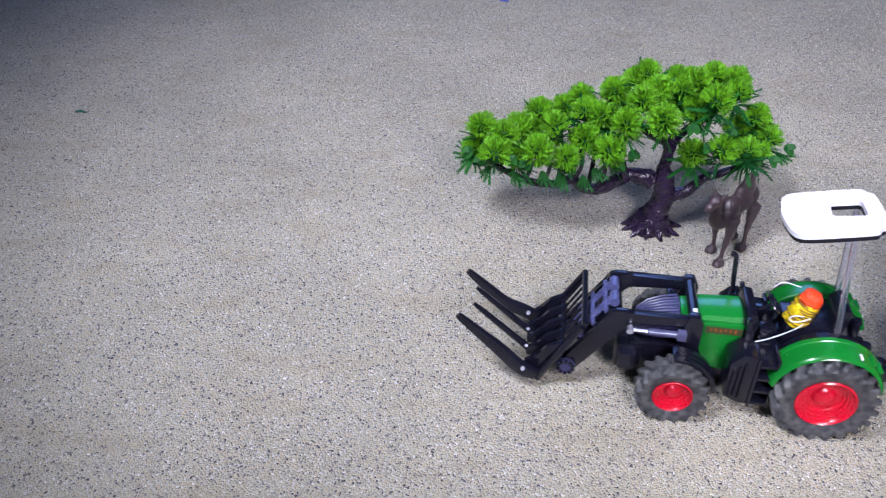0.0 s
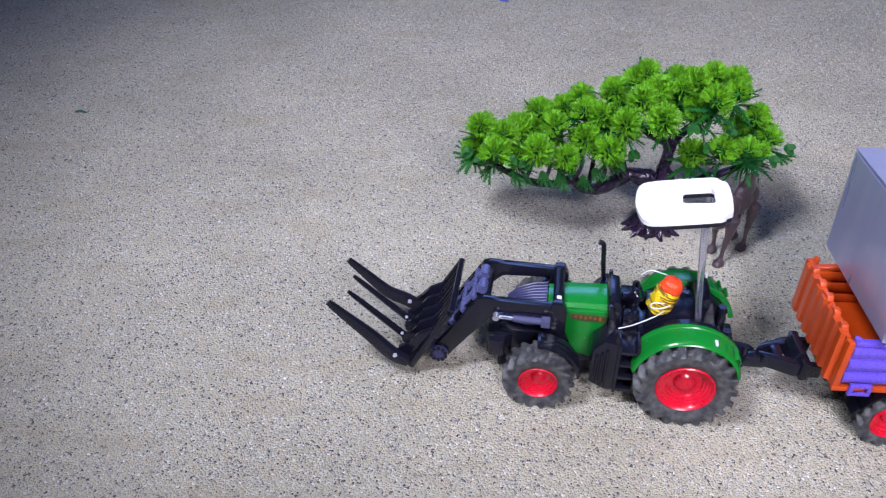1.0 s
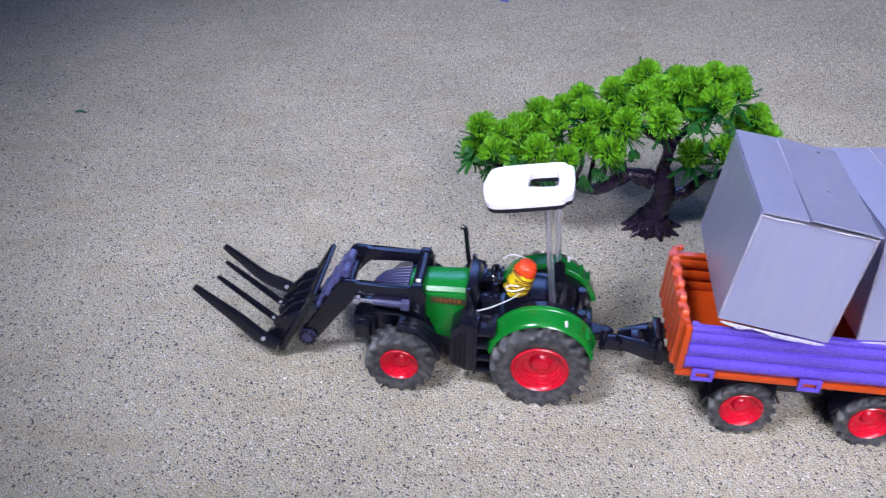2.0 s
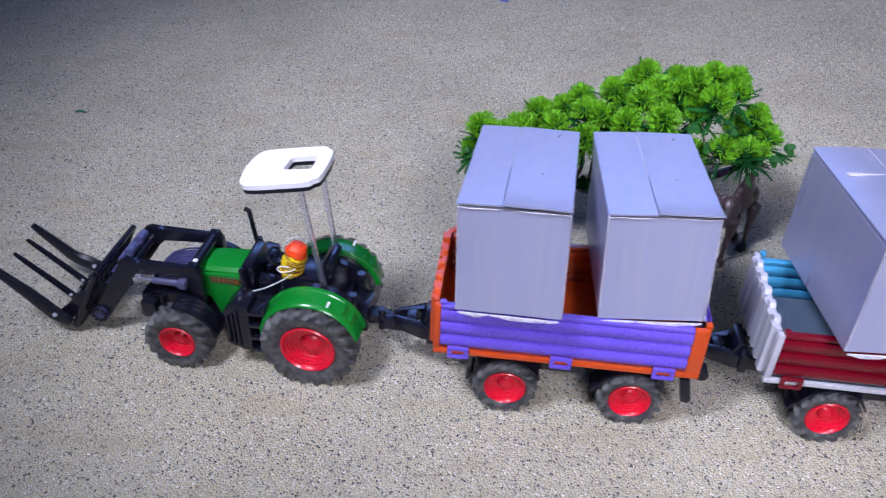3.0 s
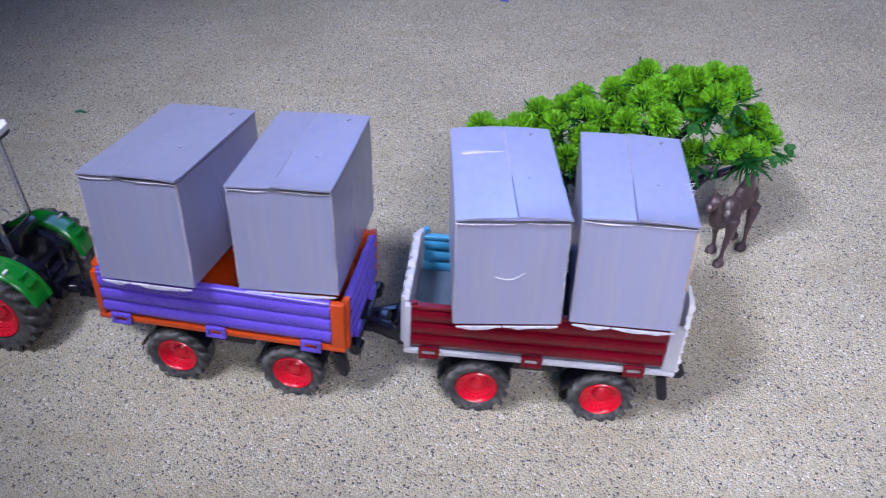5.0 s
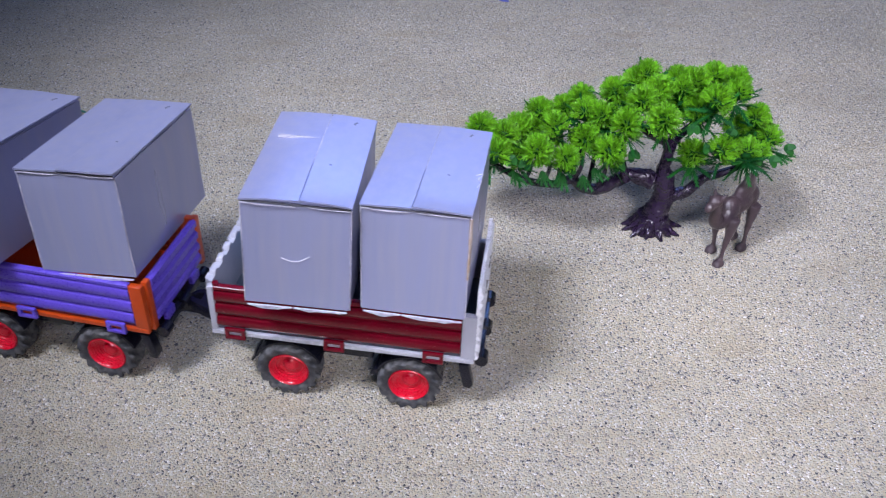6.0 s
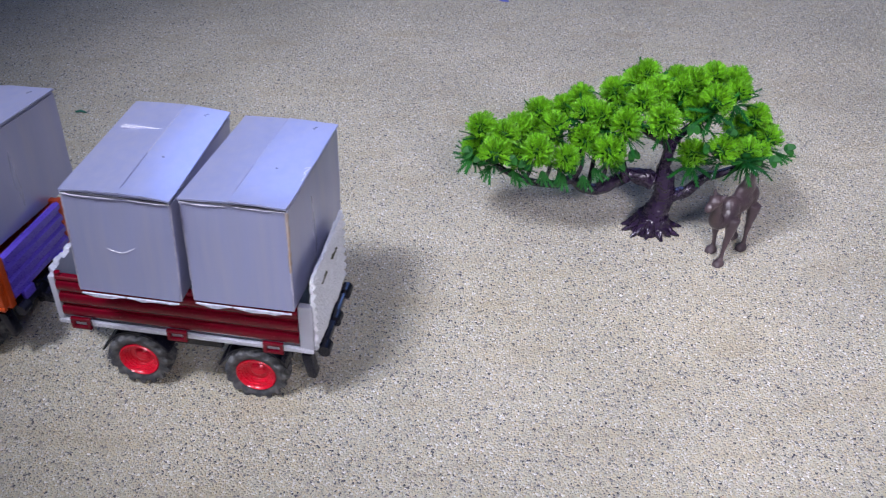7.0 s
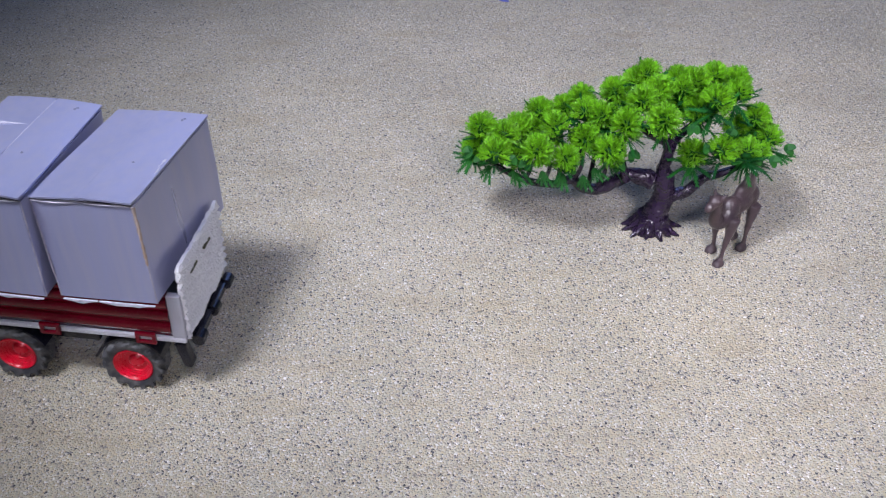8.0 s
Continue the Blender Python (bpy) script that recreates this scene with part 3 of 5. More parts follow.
        tube(bm, smooth_path([(-CW / 2 + 0.3, 0.1, CH * 0.42), (-CW / 2 + 0.1, 0.2, CH * 0.6), (-CW / 2 + 0.1, 0.2, CH * 0.8), (-CW / 2 + 0.4, 0.1, CH - 1)], 5), [0.5] + [0.85] * 8 + [1.0] * 7, 7, 1.0, 0.25, rnd)
        part("worn_corner", bm, M_CARD_BROWN, ob, "rubbed brown card corner")
        bm = B()
        tube(bm, smooth_path([(-CW / 2 + 1, -30, CH + 2), (-CW / 2 - 1, -33, CH + 4.5), (-CW / 2 + 1.5, -37, CH + 3), (-CW / 2 - 1.5, -41, CH + 5), (-CW / 2 + 3, -44, CH + 2.2)], 4), 0.16, 5)
        part("thread", bm, M_WIRE, ob, "wisp of white fibre on the edge")
    if extras & 1:      # curl of white thread stuck to the front
        bm = B()
        tube(bm, smooth_path([(-7, 1.6, 36), (-1, 1.7, 32.5), (4, 1.7, 32.6), (8, 1.6, 34)], 5), 0.2, 6)
        part("thread", bm, M_WIRE, ob, "curl of white thread")
    if extras & 2:      # pale crease on the top
        bm = B()
        prism(bm, [(1.0, -70), (23.5, -67.0), (24, -69.5), (22, -70.5)], CH + bulge + 1.2, CH + bulge + 2.1, 0.0, "z")
        part("torn_strip", bm, M_CARD_EDGE, ob, "pale torn strip")
    return ob


# ---------------------------------------------------------------- tractor
YC = -42.0
YR = -40.0      # middle of the rear axle


def both(y0, y1):
    """A span across, and its mirror about the tractor's middle."""
    return ((y0, y1), (2 * YC - y1, 2 * YC - y0))


def make_tractor():
    ob = thing("toy_tractor", "green toy tractor with black front loader fork and white roof", "toy tractor")
    # belly
    bm = B()
    box(bm, (-60, 70), (-56, -28), (15, 36), 1.5)
    box(bm, (-68, -50), (-60, -24), (20, 40), 2)
    box(bm, (62, 78), (-58, -26), (16, 34), 2)
    for y0, y1 in both(-30, -20):
        box(bm, (66, 76), (y0, y1), (20, 32), 1)
    part("chassis", bm, M_BLACK, ob, "black plastic chassis")
    # bonnet: green rear part, ribbed slate nose
    bm = B()
    def loop(x, half, low, shoulder, top):
        return [bm.verts.new((x, YC + s * w, z)) for s, w, z in ((1, half, low), (1, half, shoulder), (1, half * 0.80, top - 0.8), (1, half * 0.4, top), (-1, half * 0.4, top),
                                                                  (-1, half * 0.80, top - 0.8), (-1, half, shoulder), (-1, half, low))]
    loops = [loop(4, 12.6, 34, 58.6, 61.6), loop(10, 12.4, 33, 58.5, 61.4), loop(26, 11.8, 34, 57.4, 60.2), loop(42, 11.0, 38, 55.6, 58.4)]
    for a, b in zip(loops, loops[1:]):
        for k in range(8):
            bm.faces.new((a[k], a[(k + 1) % 8], b[(k + 1) % 8], b[k]))
    bm.faces.new(loops[0])
    bm.faces.new(loops[-1][::-1])
    part("bonnet", bm, M_GREEN, ob, "glossy green bonnet", angle=28)
    for y0, y1 in both(-30.2, -27.6):
        bm = B()
        prism(bm, [(5, 58.2), (36, 56), (30, 40), (24, 24), (10, 20), (5, 30)], y0, y1, 1.0)
        part("side_panel", bm, M_GREEN, ob, "green side panel")
    bm = B()
    loops = [loop(42.5, 10.8, 40, 55.0, 58.0), loop(52, 10.2, 38, 52.5, 56.4), loop(61, 9.0, 38, 49, 53.0), loop(67, 7.4, 38, 44, 47.6)]
    for a, b in zip(loops, loops[1:]):
        for k in range(8):
            bm.faces.new((a[k], a[(k + 1) % 8], b[(k + 1) % 8], b[k]))
    bm.faces.new(loops[0])
    bm.faces.new(loops[-1][::-1])
    part("nose", bm, M_SLATE, ob, "dark slate ribbed nose", angle=28)
    for k in range(7):
        bm = B()
        y = YC - 9 + 3 * k
        c = 1 - abs(y - YC) / 40
        tube(bm, [(43, y, 58.1 * c + 57.6 * (1 - c)), (52, y * 0.95 + YC * 0.05, 56.6), (61, y * 0.8 + YC * 0.2, 53.2), (67, y * 0.62 + YC * 0.38, 47.8)], 0.7, 6)
        part("nose_rib", bm, M_SLATE, ob)
    bm = B()
    box(bm, (5.6, 27.4), (-27.55, -27.15), (50.2, 55.0), 0.0)
    badge = part("decal", bm, M_DECAL, ob, "dark worn badge")
    bm = B()
    for k in range(6):
        x = 9.0 + 2.9 * k
        box(bm, (x, x + 1.3), (-27.3, -26.95), (51.4 + 0.5 * (k % 3), 54.2 - 0.4 * (k % 2)), 0)
    part("lettering", bm, M_DECAL2, badge, "worn orange lettering bars")
    # exhaust
    bm = B()
    tube(bm, [(7.5, -64, 44), (7.6, -64, 54)], 2.4, 12)
    tube(bm, smooth_path([(7.6, -64, 54), (9.4, -64, 68), (10.6, -64, 80), (11.4, -64, 83), (14, -64, 84.2)], 4), 1.6, 10)
    part("exhaust_pipe", bm, M_BLACK, ob, "black bent exhaust pipe")
    # cab tub
    bm = B()
    prism(bm, [(-62, 34), (-62, 46), (-50, 44), (4, 44), (4, 34)], -60, -24, 1)
    part("cab_floor", bm, M_BLACK, ob)
    bm = B()
    prism(bm, [(-1, 42), (-3, 60), (-1, 66), (5, 67), (6.5, 62), (5.5, 40)], -56, -28, 1.6)
    part("dashboard", bm, M_BLACK, ob, "black dashboard block")
    for y0, y1 in both(-27, -22.5):
        bm = B()
        prism(bm, [(3.5, 34), (5.5, 66), (3, 66), (-0.5, 46), (-34, 42), (-34, 36)], y0, y1, 0.8)
        part("cab_side", bm, M_BLACK, ob)
    bm = B()
    ring = [(-12 + 5.4 * math.cos(a) * 0.62, YC + 7.4 * math.sin(a), 66 + 5.4 * math.cos(a) * 0.7) for a in [k * math.pi / 8 for k in range(17)]]
    tube(bm, ring, 0.95, 8)
    tube(bm, [(-1, YC, 58), (-12, YC, 66)], 1.2, 8)
    tube(bm, [(-12, YC - 7, 66), (-12, YC + 7, 66)], 0.8, 6)
    part("steering_wheel", bm, M_BLACK, ob)
    for y in (-33, -51):
        bm = B()
        box(bm, (-14, -4), (y - 4, y + 4), (43, 56), 1.6)
        part("console", bm, M_BLACK, ob, "black cab console block")
        bm = B()
        tube(bm, [(-9, y, 55), (-11, y, 63)], 0.8, 8)
        tube(bm, [(-11, y, 62.5), (-11.6, y, 66)], 1.6, 10)
        part("lever", bm, M_BLACK, ob)
    bm = B()
    box(bm, (-44, -18), (-54, -30), (44, 60), 2.5)
    part("seat", bm, M_BLACK, ob)
    bm = B()
    prism(bm, [(-50, 46), (-54, 72), (-50, 74), (-45, 70), (-42, 52)], -53, -31, 1.8)
    seat_back = part("backrest", bm, M_BLACK, ob)
    for z in (64.0, 66.2):
        bm = B()
        box(bm, (-44.0 - 0.33 * (z - 60), -43.2 - 0.33 * (z - 60)), (-37.5, -32.5), (z, z + 1.6), 0.1)
        part("label", bm, M_WHITE, seat_back, "small pale label bars")
    # rear mudguards: a high inner shoulder that falls away to a rolled outer lip
    for s in (1, -1):
        def across(y):
            return y if s > 0 else 2 * YR - y
        bm = B()
        prof = [(-20.0, 31.4), (-20.0, 34.2), (-19.2, 34.9), (-16.8, 34.7), (-16.2, 34.1), (-11, 33.8), (-6.5, 33.2), (-4.2, 32.4), (-3.4, 31.2), (-4.2, 30.7), (-6.5, 31.8), (-11, 32.6), (-18.4, 33.2), (-18.4, 31.4)]
        n = 30
        rings = []
        for k in range(n + 1):
            a = radians(10 + 154 * k / n)
            swell = 1.0 - 0.02 * max(0.0, k / n - 0.86) / 0.14
            rings.append([bm.verts.new((-43.4 + r * swell * math.cos(a), across(y), 28.5 + r * swell * math.sin(a))) for y, r in prof])
        for r0, r1 in zip(rings, rings[1:]):
            for i in range(len(prof)):
                j = (i + 1) % len(prof)
                bm.faces.new((r0[i], r0[j], r1[j], r1[i]))
        bm.faces.new(rings[0])
        bm.faces.new(rings[-1][::-1])
        guard = part("mudguard", bm, M_GREEN, ob, "glossy green rear mudguard", angle=40)
        # ribbed lamp block on the rear slope
        bm = B()
        for k in range(2):
            a = radians(128 + 12 * k)
            m = Matrix.Translation((-43.4 + 34.4 * math.cos(a), across(-11.5), 28.5 + 34.4 * math.sin(a))) @ Matrix.Rotation(radians(90) - a, 4, "Y")
            box(bm, (-0.9, 0.9), (-4.2, 4.2), (-1.0, 1.4), 0.4, m)
        part("lamp_block", bm, M_GREEN, guard, "ribbed green lamp block")
        # white strip standing in for a glint on the mudguard
        bm = B()
        a = radians(112)
        box(bm, (-0.7, 0.7), (-2.4, 2.4), (-0.6, 0.5), 0.2, Matrix.Translation((-43.4 + 34.4 * math.cos(a), across(-8), 28.5 + 34.4 * math.sin(a))) @ Matrix.Rotation(radians(90) - a, 4, "Y"))
        part("highlight_strip", bm, M_WHITE, guard, "small white strip painted as a highlight")
        # dark inner shell between mudguard and cab
        bm = B()
        pts = [(-43.4 + 31.2 * math.cos(radians(a)), 28.5 + 31.2 * math.sin(radians(a))) for a in range(24, 150, 9)] + [(-70, 34), (-16, 34)]
        ya, yb = sorted((across(-28.0), across(-20.3)))
        prism(bm, pts, ya, yb, 0.8)
        part("inner_shell", bm, M_BLACK, ob, "black inner wheel arch")
        bm = B()
        tube(bm, [(-66, across(-29), 38), (-66, across(-29), 50)], [3.4, 3.0], 10)
        tube(bm, [(-66, across(-29), 50), (-66, across(-29), 53)], [3.6, 2.6], 10)
        part("socket_knob", bm, M_BLACK, ob, "black round socket behind the cab")
    # roof on two clear posts
    bm = B()
    outline = [(-3.5, -24), (-0.5, -41), (-3, -57), (-8, -62), (-45, -62.6), (-48, -61), (-48.5, -58.5), (-52.5, -57), (-53.5, -41), (-52.5, -25.5), (-48.5, -24), (-48, -22), (-45, -20.5), (-9, -19.5)]
    for _ in range(2):
        outline = [tuple(p[i] * k + q[i] * (1 - k) for i in (0, 1)) for p, q in zip(outline, outline[1:] + outline[:1]) for k in (0.80, 0.20)]
    hole = [(-26.5, -38.2), (-28, -36.6), (-43, -35.6), (-44.5, -37), (-44.5, -49.5), (-43, -50.8), (-29, -50.8), (-27.5, -49.5)]
    def slab_with_hole(bm, shape, z0, z1, round_off):
        a = [bm.verts.new((x, y, z0)) for x, y in shape]
        h = [bm.verts.new((x, y, z0)) for x, y in hole]
        edges = [bm.edges.new((q[i], q[(i + 1) % len(q)])) for q in (a, h) for i in range(len(q))]
        bmesh.ops.triangle_fill(bm, edges=edges, use_beauty=True)
        ext = bmesh.ops.extrude_face_region(bm, geom=bm.faces[:])
        for v in [g for g in ext["geom"] if isinstance(g, bmesh.types.BMVert)]:
            v.co.z = z1
        if round_off:
            sharp = [e for e in bm.edges if len(e.link_faces) == 2 and e.calc_face_angle(0) > 1.2 and min(v.co.z for v in e.verts) > z1 - 0.1]
            bmesh.ops.bevel(bm, geom=sharp, offset=round_off, segments=3, affect="EDGES", clamp_overlap=True)
    slab_with_hole(bm, outline, 0.0, 3.2, 1.2)
    ROOF = Matrix.Translation((-27, 0, 131.8)) @ Matrix.Rotation(radians(10.0), 4, "Y") @ Matrix.Translation((27, 0, 0))
    bmesh.ops.transform(bm, matrix=ROOF, verts=bm.verts)
    part("roof", bm, M_WHITE, ob, "white roof panel with a square hatch", angle=40)
    bm = B()
    slab_with_hole(bm, [(-27 + (x + 27) * 0.985, -41 + (y + 41) * 0.995) for x, y in outline], -2.6, -0.05, 0)
    bmesh.ops.transform(bm, matrix=ROOF, verts=bm.verts)
    part("roof_tray", bm, M_BLACK, ob, "black tray under the roof")
    for y, foot, head in ((-28.4, -49.0, -37.8), (-53.0, -51.5, -43.5)):
        bm = B()
        tube(bm, [(foot, y, 46), (foot + 0.9, y, 54), (head, y, 132)], [2.6, 1.9, 1.8], 10, 0.8)
        part("roof_post", bm, M_CLEAR, ob, "frosted clear plastic post")
    bm = B()
    box(bm, (-54, -47), (-55.5, -24.5), (44, 49), 1.4)
    box(bm, (-56, -50), (-54, -48), (44, 56), 1.2)
    part("post_bracket", bm, M_CLEAR, ob, "clear plastic bracket at the foot of the posts")
    # steps and tank
    for (y0, y1) in both(-27, -8):
        bm = B()
        prism(bm, [(6, 52), (13, 44), (13, 18), (3, 13), (-3, 13), (-3, 50)], y0 + (1 if y0 > -50 else 0), y1, 2.0)
        part("tank", bm, M_BLACK, ob, "black rounded side tank")
        for k in range(3):
            bm = B()
            yq = y1 + 0.8 if y0 > -50 else y0 - 0.8
            tube(bm, [(4.0 + 3.0 * k, yq, 17 + k), (4.0 + 3.0 * k, yq, 46 - 2.5 * k)], 0.9, 6)
            part("tank_rib", bm, M_BLACK, ob)
        bm = B()
        for z in (14, 24, 34, 44):
            box(bm, (-13, -4), (y0 + 4, y1 + (1 if y0 > -50 else 0)), (z, z + 2.2), 0.4)
        for x in (-15, -4):
            box(bm, (x, x + 2), (y0 + 4, y1 + (0.6 if y0 > -50 else 0)), (12, 50), 0.5)
        part("steps", bm, M_BLACK, ob, "black access steps")
    # front mudguards
    for (y0, y1) in both(-18, -5):
        bm = B()
        arc_band(bm, 43.4, 20.2, 23.2, 24.8, 84, 176, y0, y1, 0.5, 12)
        part("front_mudguard", bm, M_BLACK, ob, "black front mudguard")
        for k in range(3):
            bm = B()
            y = y0 + 3.5 + 4 * k
            arc_band(bm, 43.4, 20.2, 24.6, 25.6, 88, 172, y, y + 1.4, 0.2, 10)
            part("mudguard_ridge", bm, M_BLACK, ob)
    bm = B()
    tube(bm, [(43.4, -10, 20), (43.4, -70, 20)], 4, 12)
    part("axle", bm, M_BLACK, ob)
    bm = B()
    tube(bm, [(-43.4, -12, 28.5), (-43.4, -68, 28.5)], 6, 14)
    part("axle", bm, M_BLACK, ob)
    # rear hitch
    bm = B()
    prism(bm, [(-60, -52), (-72, -48), (-86, -45.5), (-89, -42), (-86, -38.5), (-72, -36), (-60, -32)], 24, 30, 1, "z")
    box(bm, (-74, -66), (-54, -30), (22, 38), 1.5)
    part("hitch", bm, M_BLACK, ob)
    # loader: posts, arms, rams, carriage
    NEAR, FAR = (-26.5, -20.5), (-63.5, -57.5)
    for y0, y1 in (NEAR, FAR):
        bm = B()
        prism(bm, [(30, 34), (30, 60), (33, 66), (39, 66), (41, 60), (43, 46), (40, 36)], y0, y1, 1.0)
        part("loader_post", bm, M_BLACK, ob, "black loader post")
        bm = B()
        prism(bm, [(33, 64), (34, 57.5), (72, 55.6), (77, 50.5), (101, 15), (106, 11.5), (111.5, 13), (112, 19), (87.5, 56), (85, 62.8), (81, 64.6), (75, 64.4), (71, 63.2)], y0 + 0.8, y1 - 0.8, 0.8)
        part("loader_arm", bm, M_BLACK, ob, "black cranked loader arm")
        yo = y1 + 2.0 if y0 > -50 else y0 - 2.0
        bm = B()
        tube(bm, [(44, yo, 53.4), (62, yo, 53.6)], 2.2, 12)
        box(bm, (39.5, 45), (yo - 2.4, yo + 2.4), (50.4, 56.2), 0.6)
        part("ram_cylinder", bm, M_STEEL, ob, "dark slate ram cylinder")
        bm = B()
        tube(bm, [(61, yo, 53.6), (72, yo, 53.8)], 1.3, 10)
        tube(bm, [(72.5, yo - 2.0, 53.8), (72.5, yo + 2.0, 53.8)], 2.1, 12)
        part("ram_rod", bm, M_CHROME, ob, "silvered ram rod")
        bm = B()
        tube(bm, [(107.5, y0 - 1.2, 16.5), (107.5, y1 + 1.2, 16.5)], 6.0, 14)
        part("pivot_disc", bm, M_SLATE, ob, "slate toothed pivot disc")
        for k in range(10):
            c = k * math.pi / 5
            bm = B()
            yq = y1 + 1.6 if y0 > -50 else y0 - 1.6
            box(bm, (-0.9, 0.9), (-0.5, 0.5), (3.6, 5.8), 0.2, Matrix.Translation((107.5, yq, 16.5)) @ Matrix.Rotation(c, 4, "Y"))
            part("disc_tooth", bm, M_BLACK, ob)
    bm = B()
    tube(bm, [(36, -61, 62.5), (36, -23, 62.5)], 3.4, 10)
    part("cross_bar", bm, M_BLACK, ob)
    bm = B()
    tube(bm, [(80, -60, 56), (80, -24, 56)], 3.0, 10)
    part("cross_bar", bm, M_BLACK, ob)
    bm = B()
    box(bm, (34.2, 37.0), (-29.6, -26.8), (62, 66.2), 0.3)
    part("side_lamp", bm, M_WHITE, ob, "small white lamp")
    for y in (-36, -50):
        bm = B()
        tube(bm, [(83, y, 62), (95, y, 42)], 3.4, 12)
        tube(bm, [(94.5, y, 43), (103, y, 30)], 2.2, 10)
        tube(bm, [(82.6, y - 4.5, 62.5), (82.6, y + 4.5, 62.5)], 3.0, 12)
        part("tilt_ram", bm, M_CARRIAGE, ob, "violet grey tilt ram")
    bm = B()
    prism(bm, [(82, 59), (85, 60.5), (104, 31), (101, 29.5)], -55, -31, 0.8)
    part("carriage_plate", bm, M_BLACK, ob)
    bm = B()
    for k in range(3):
        box(bm, (-2.4, 2.4), (-56.5, -27.5), (-1.4, 1.4), 0.6, Matrix.Translation((87 + 6.6 * k, 0, 58 - 11 * k)) @ Matrix.Rotation(radians(-62), 4, "Y"))
    part("carriage", bm, M_CARRIAGE, ob, "violet grey loader carriage")
    # fork: leaning grid, grapple ribs, four tines
    UP = Vector((-23.0, 0, 43.0)).normalized()
    FOOT = Vector((124.0, 0, 9.0))
    L = 51.5
    def on(s, y, off=0.0):
        n = Vector((UP.z, 0, -UP.x))
        return FOOT + UP * s + n * off + Vector((0, y, 0))
    for y in (-17.0, -70.0):
        bm = B()
        tube(bm, [on(-2, y), on(20, y), on(L if y < -60 else L - 2, y)], [2.7, 2.4, 1.9], 8)
        part("grid_side", bm, M_BLACK, ob)
    for s in (0, 9, 18, 27, L):
        bm = B()
        tube(bm, [on(s, -70), on(s, -17)], 1.7 if s < L else 1.9, 8)
        part("grid_bar", bm, M_BLACK, ob)
    for k in range(7):
        bm = B()
        y = -63 + 6.6 * k
        tube(bm, [on(18, y), on(L, y)], 1.0, 6)
        part("grid_slat", bm, M_BLACK, ob)
    bm = B()
    prism(bm, [tuple(on(s, 0, o))[::2] for s, o in ((-4, -3), (-4, 4), (17, 2), (17, -2))], -68, -19, 0.8)
    part("grid_plate", bm, M_BLACK, ob)
    for k in range(5):
        y = -66 + 11.5 * k
        bm = B()
        prism(bm, [tuple(on(s, 0, o))[::2] for s, o in ((0, 10), (4, 13), (12, 9), (22, 8), (30, 3), (30, -1), (22, 2), (12, 3), (2, 3))], y - 1.6, y + 1.6, 0.5)
        part("grapple_rib", bm, M_BLACK, ob, "curved black grapple rib")
    for y, r in ((-14.5, 3.7), (-68.0, 3.7)):
        bm = B()
        tip_z = 54.5 if y > -50 else 47.0
        root = Vector((126, y, 12))
        tube(bm, smooth_path([root, (137, y, 18.0), (150, y, tip_z - 23.5), (164, y, tip_z - 11), (176, y, tip_z)], 4), [r * q for q in (1.1, 1.25, 1.35, 1.4, 1.42, 1.42, 1.4, 1.36, 1.3, 1.24, 1.16, 1.08, 1.0, 0.92, 0.84, 0.74, 0.6)], 8, 0.72)
        part("large_tine", bm, M_BLACK, ob, "large curved black fork tine")
        bm = B()
        tube(bm, [(134.0, y + 2.9, 19.0), (134.0, y + 4.4, 19.6)], 1.3, 10)
        part("rivet", bm, M_GREY, ob, "pale round rivet")
    for y in (-33.0, -49.0):
        bm = B()
        z = 49.0
        tube(bm, smooth_path([(124, y, 11), (134, y, 19), (151, y, 34), (168, y, z)], 4), [2.4, 2.4, 2.4, 2.3, 2.3, 2.2, 2.2, 2.1, 2.0, 1.9, 1.8, 1.6, 1.2], 8)
        part("small_tine", bm, M_BLACK, ob, "thin black fork tine")
        bm = B()
        tube(bm, [(133, y + 1.9, 20.4), (133, y + 2.8, 20.8)], 1.0, 8)
        part("rivet", bm, M_GREY, ob)
    # wheels
    src = None
    for y, flip in ((-7.5, False), (2 * YR + 7.5, True)):
        w = add_wheel("t", ob, (30.2, 19.0, 17.6, 20), -43.4, y, 28.8, flip, src)
        src = src or w
    src = None
    for y, flip in ((-6.5, False), (2 * YR + 6.5, True)):
        w = add_wheel("t", ob, (21.8, 16.0, 12.0, 17), 43.4, y, 20.4, flip, src)
        src = src or w
    return ob


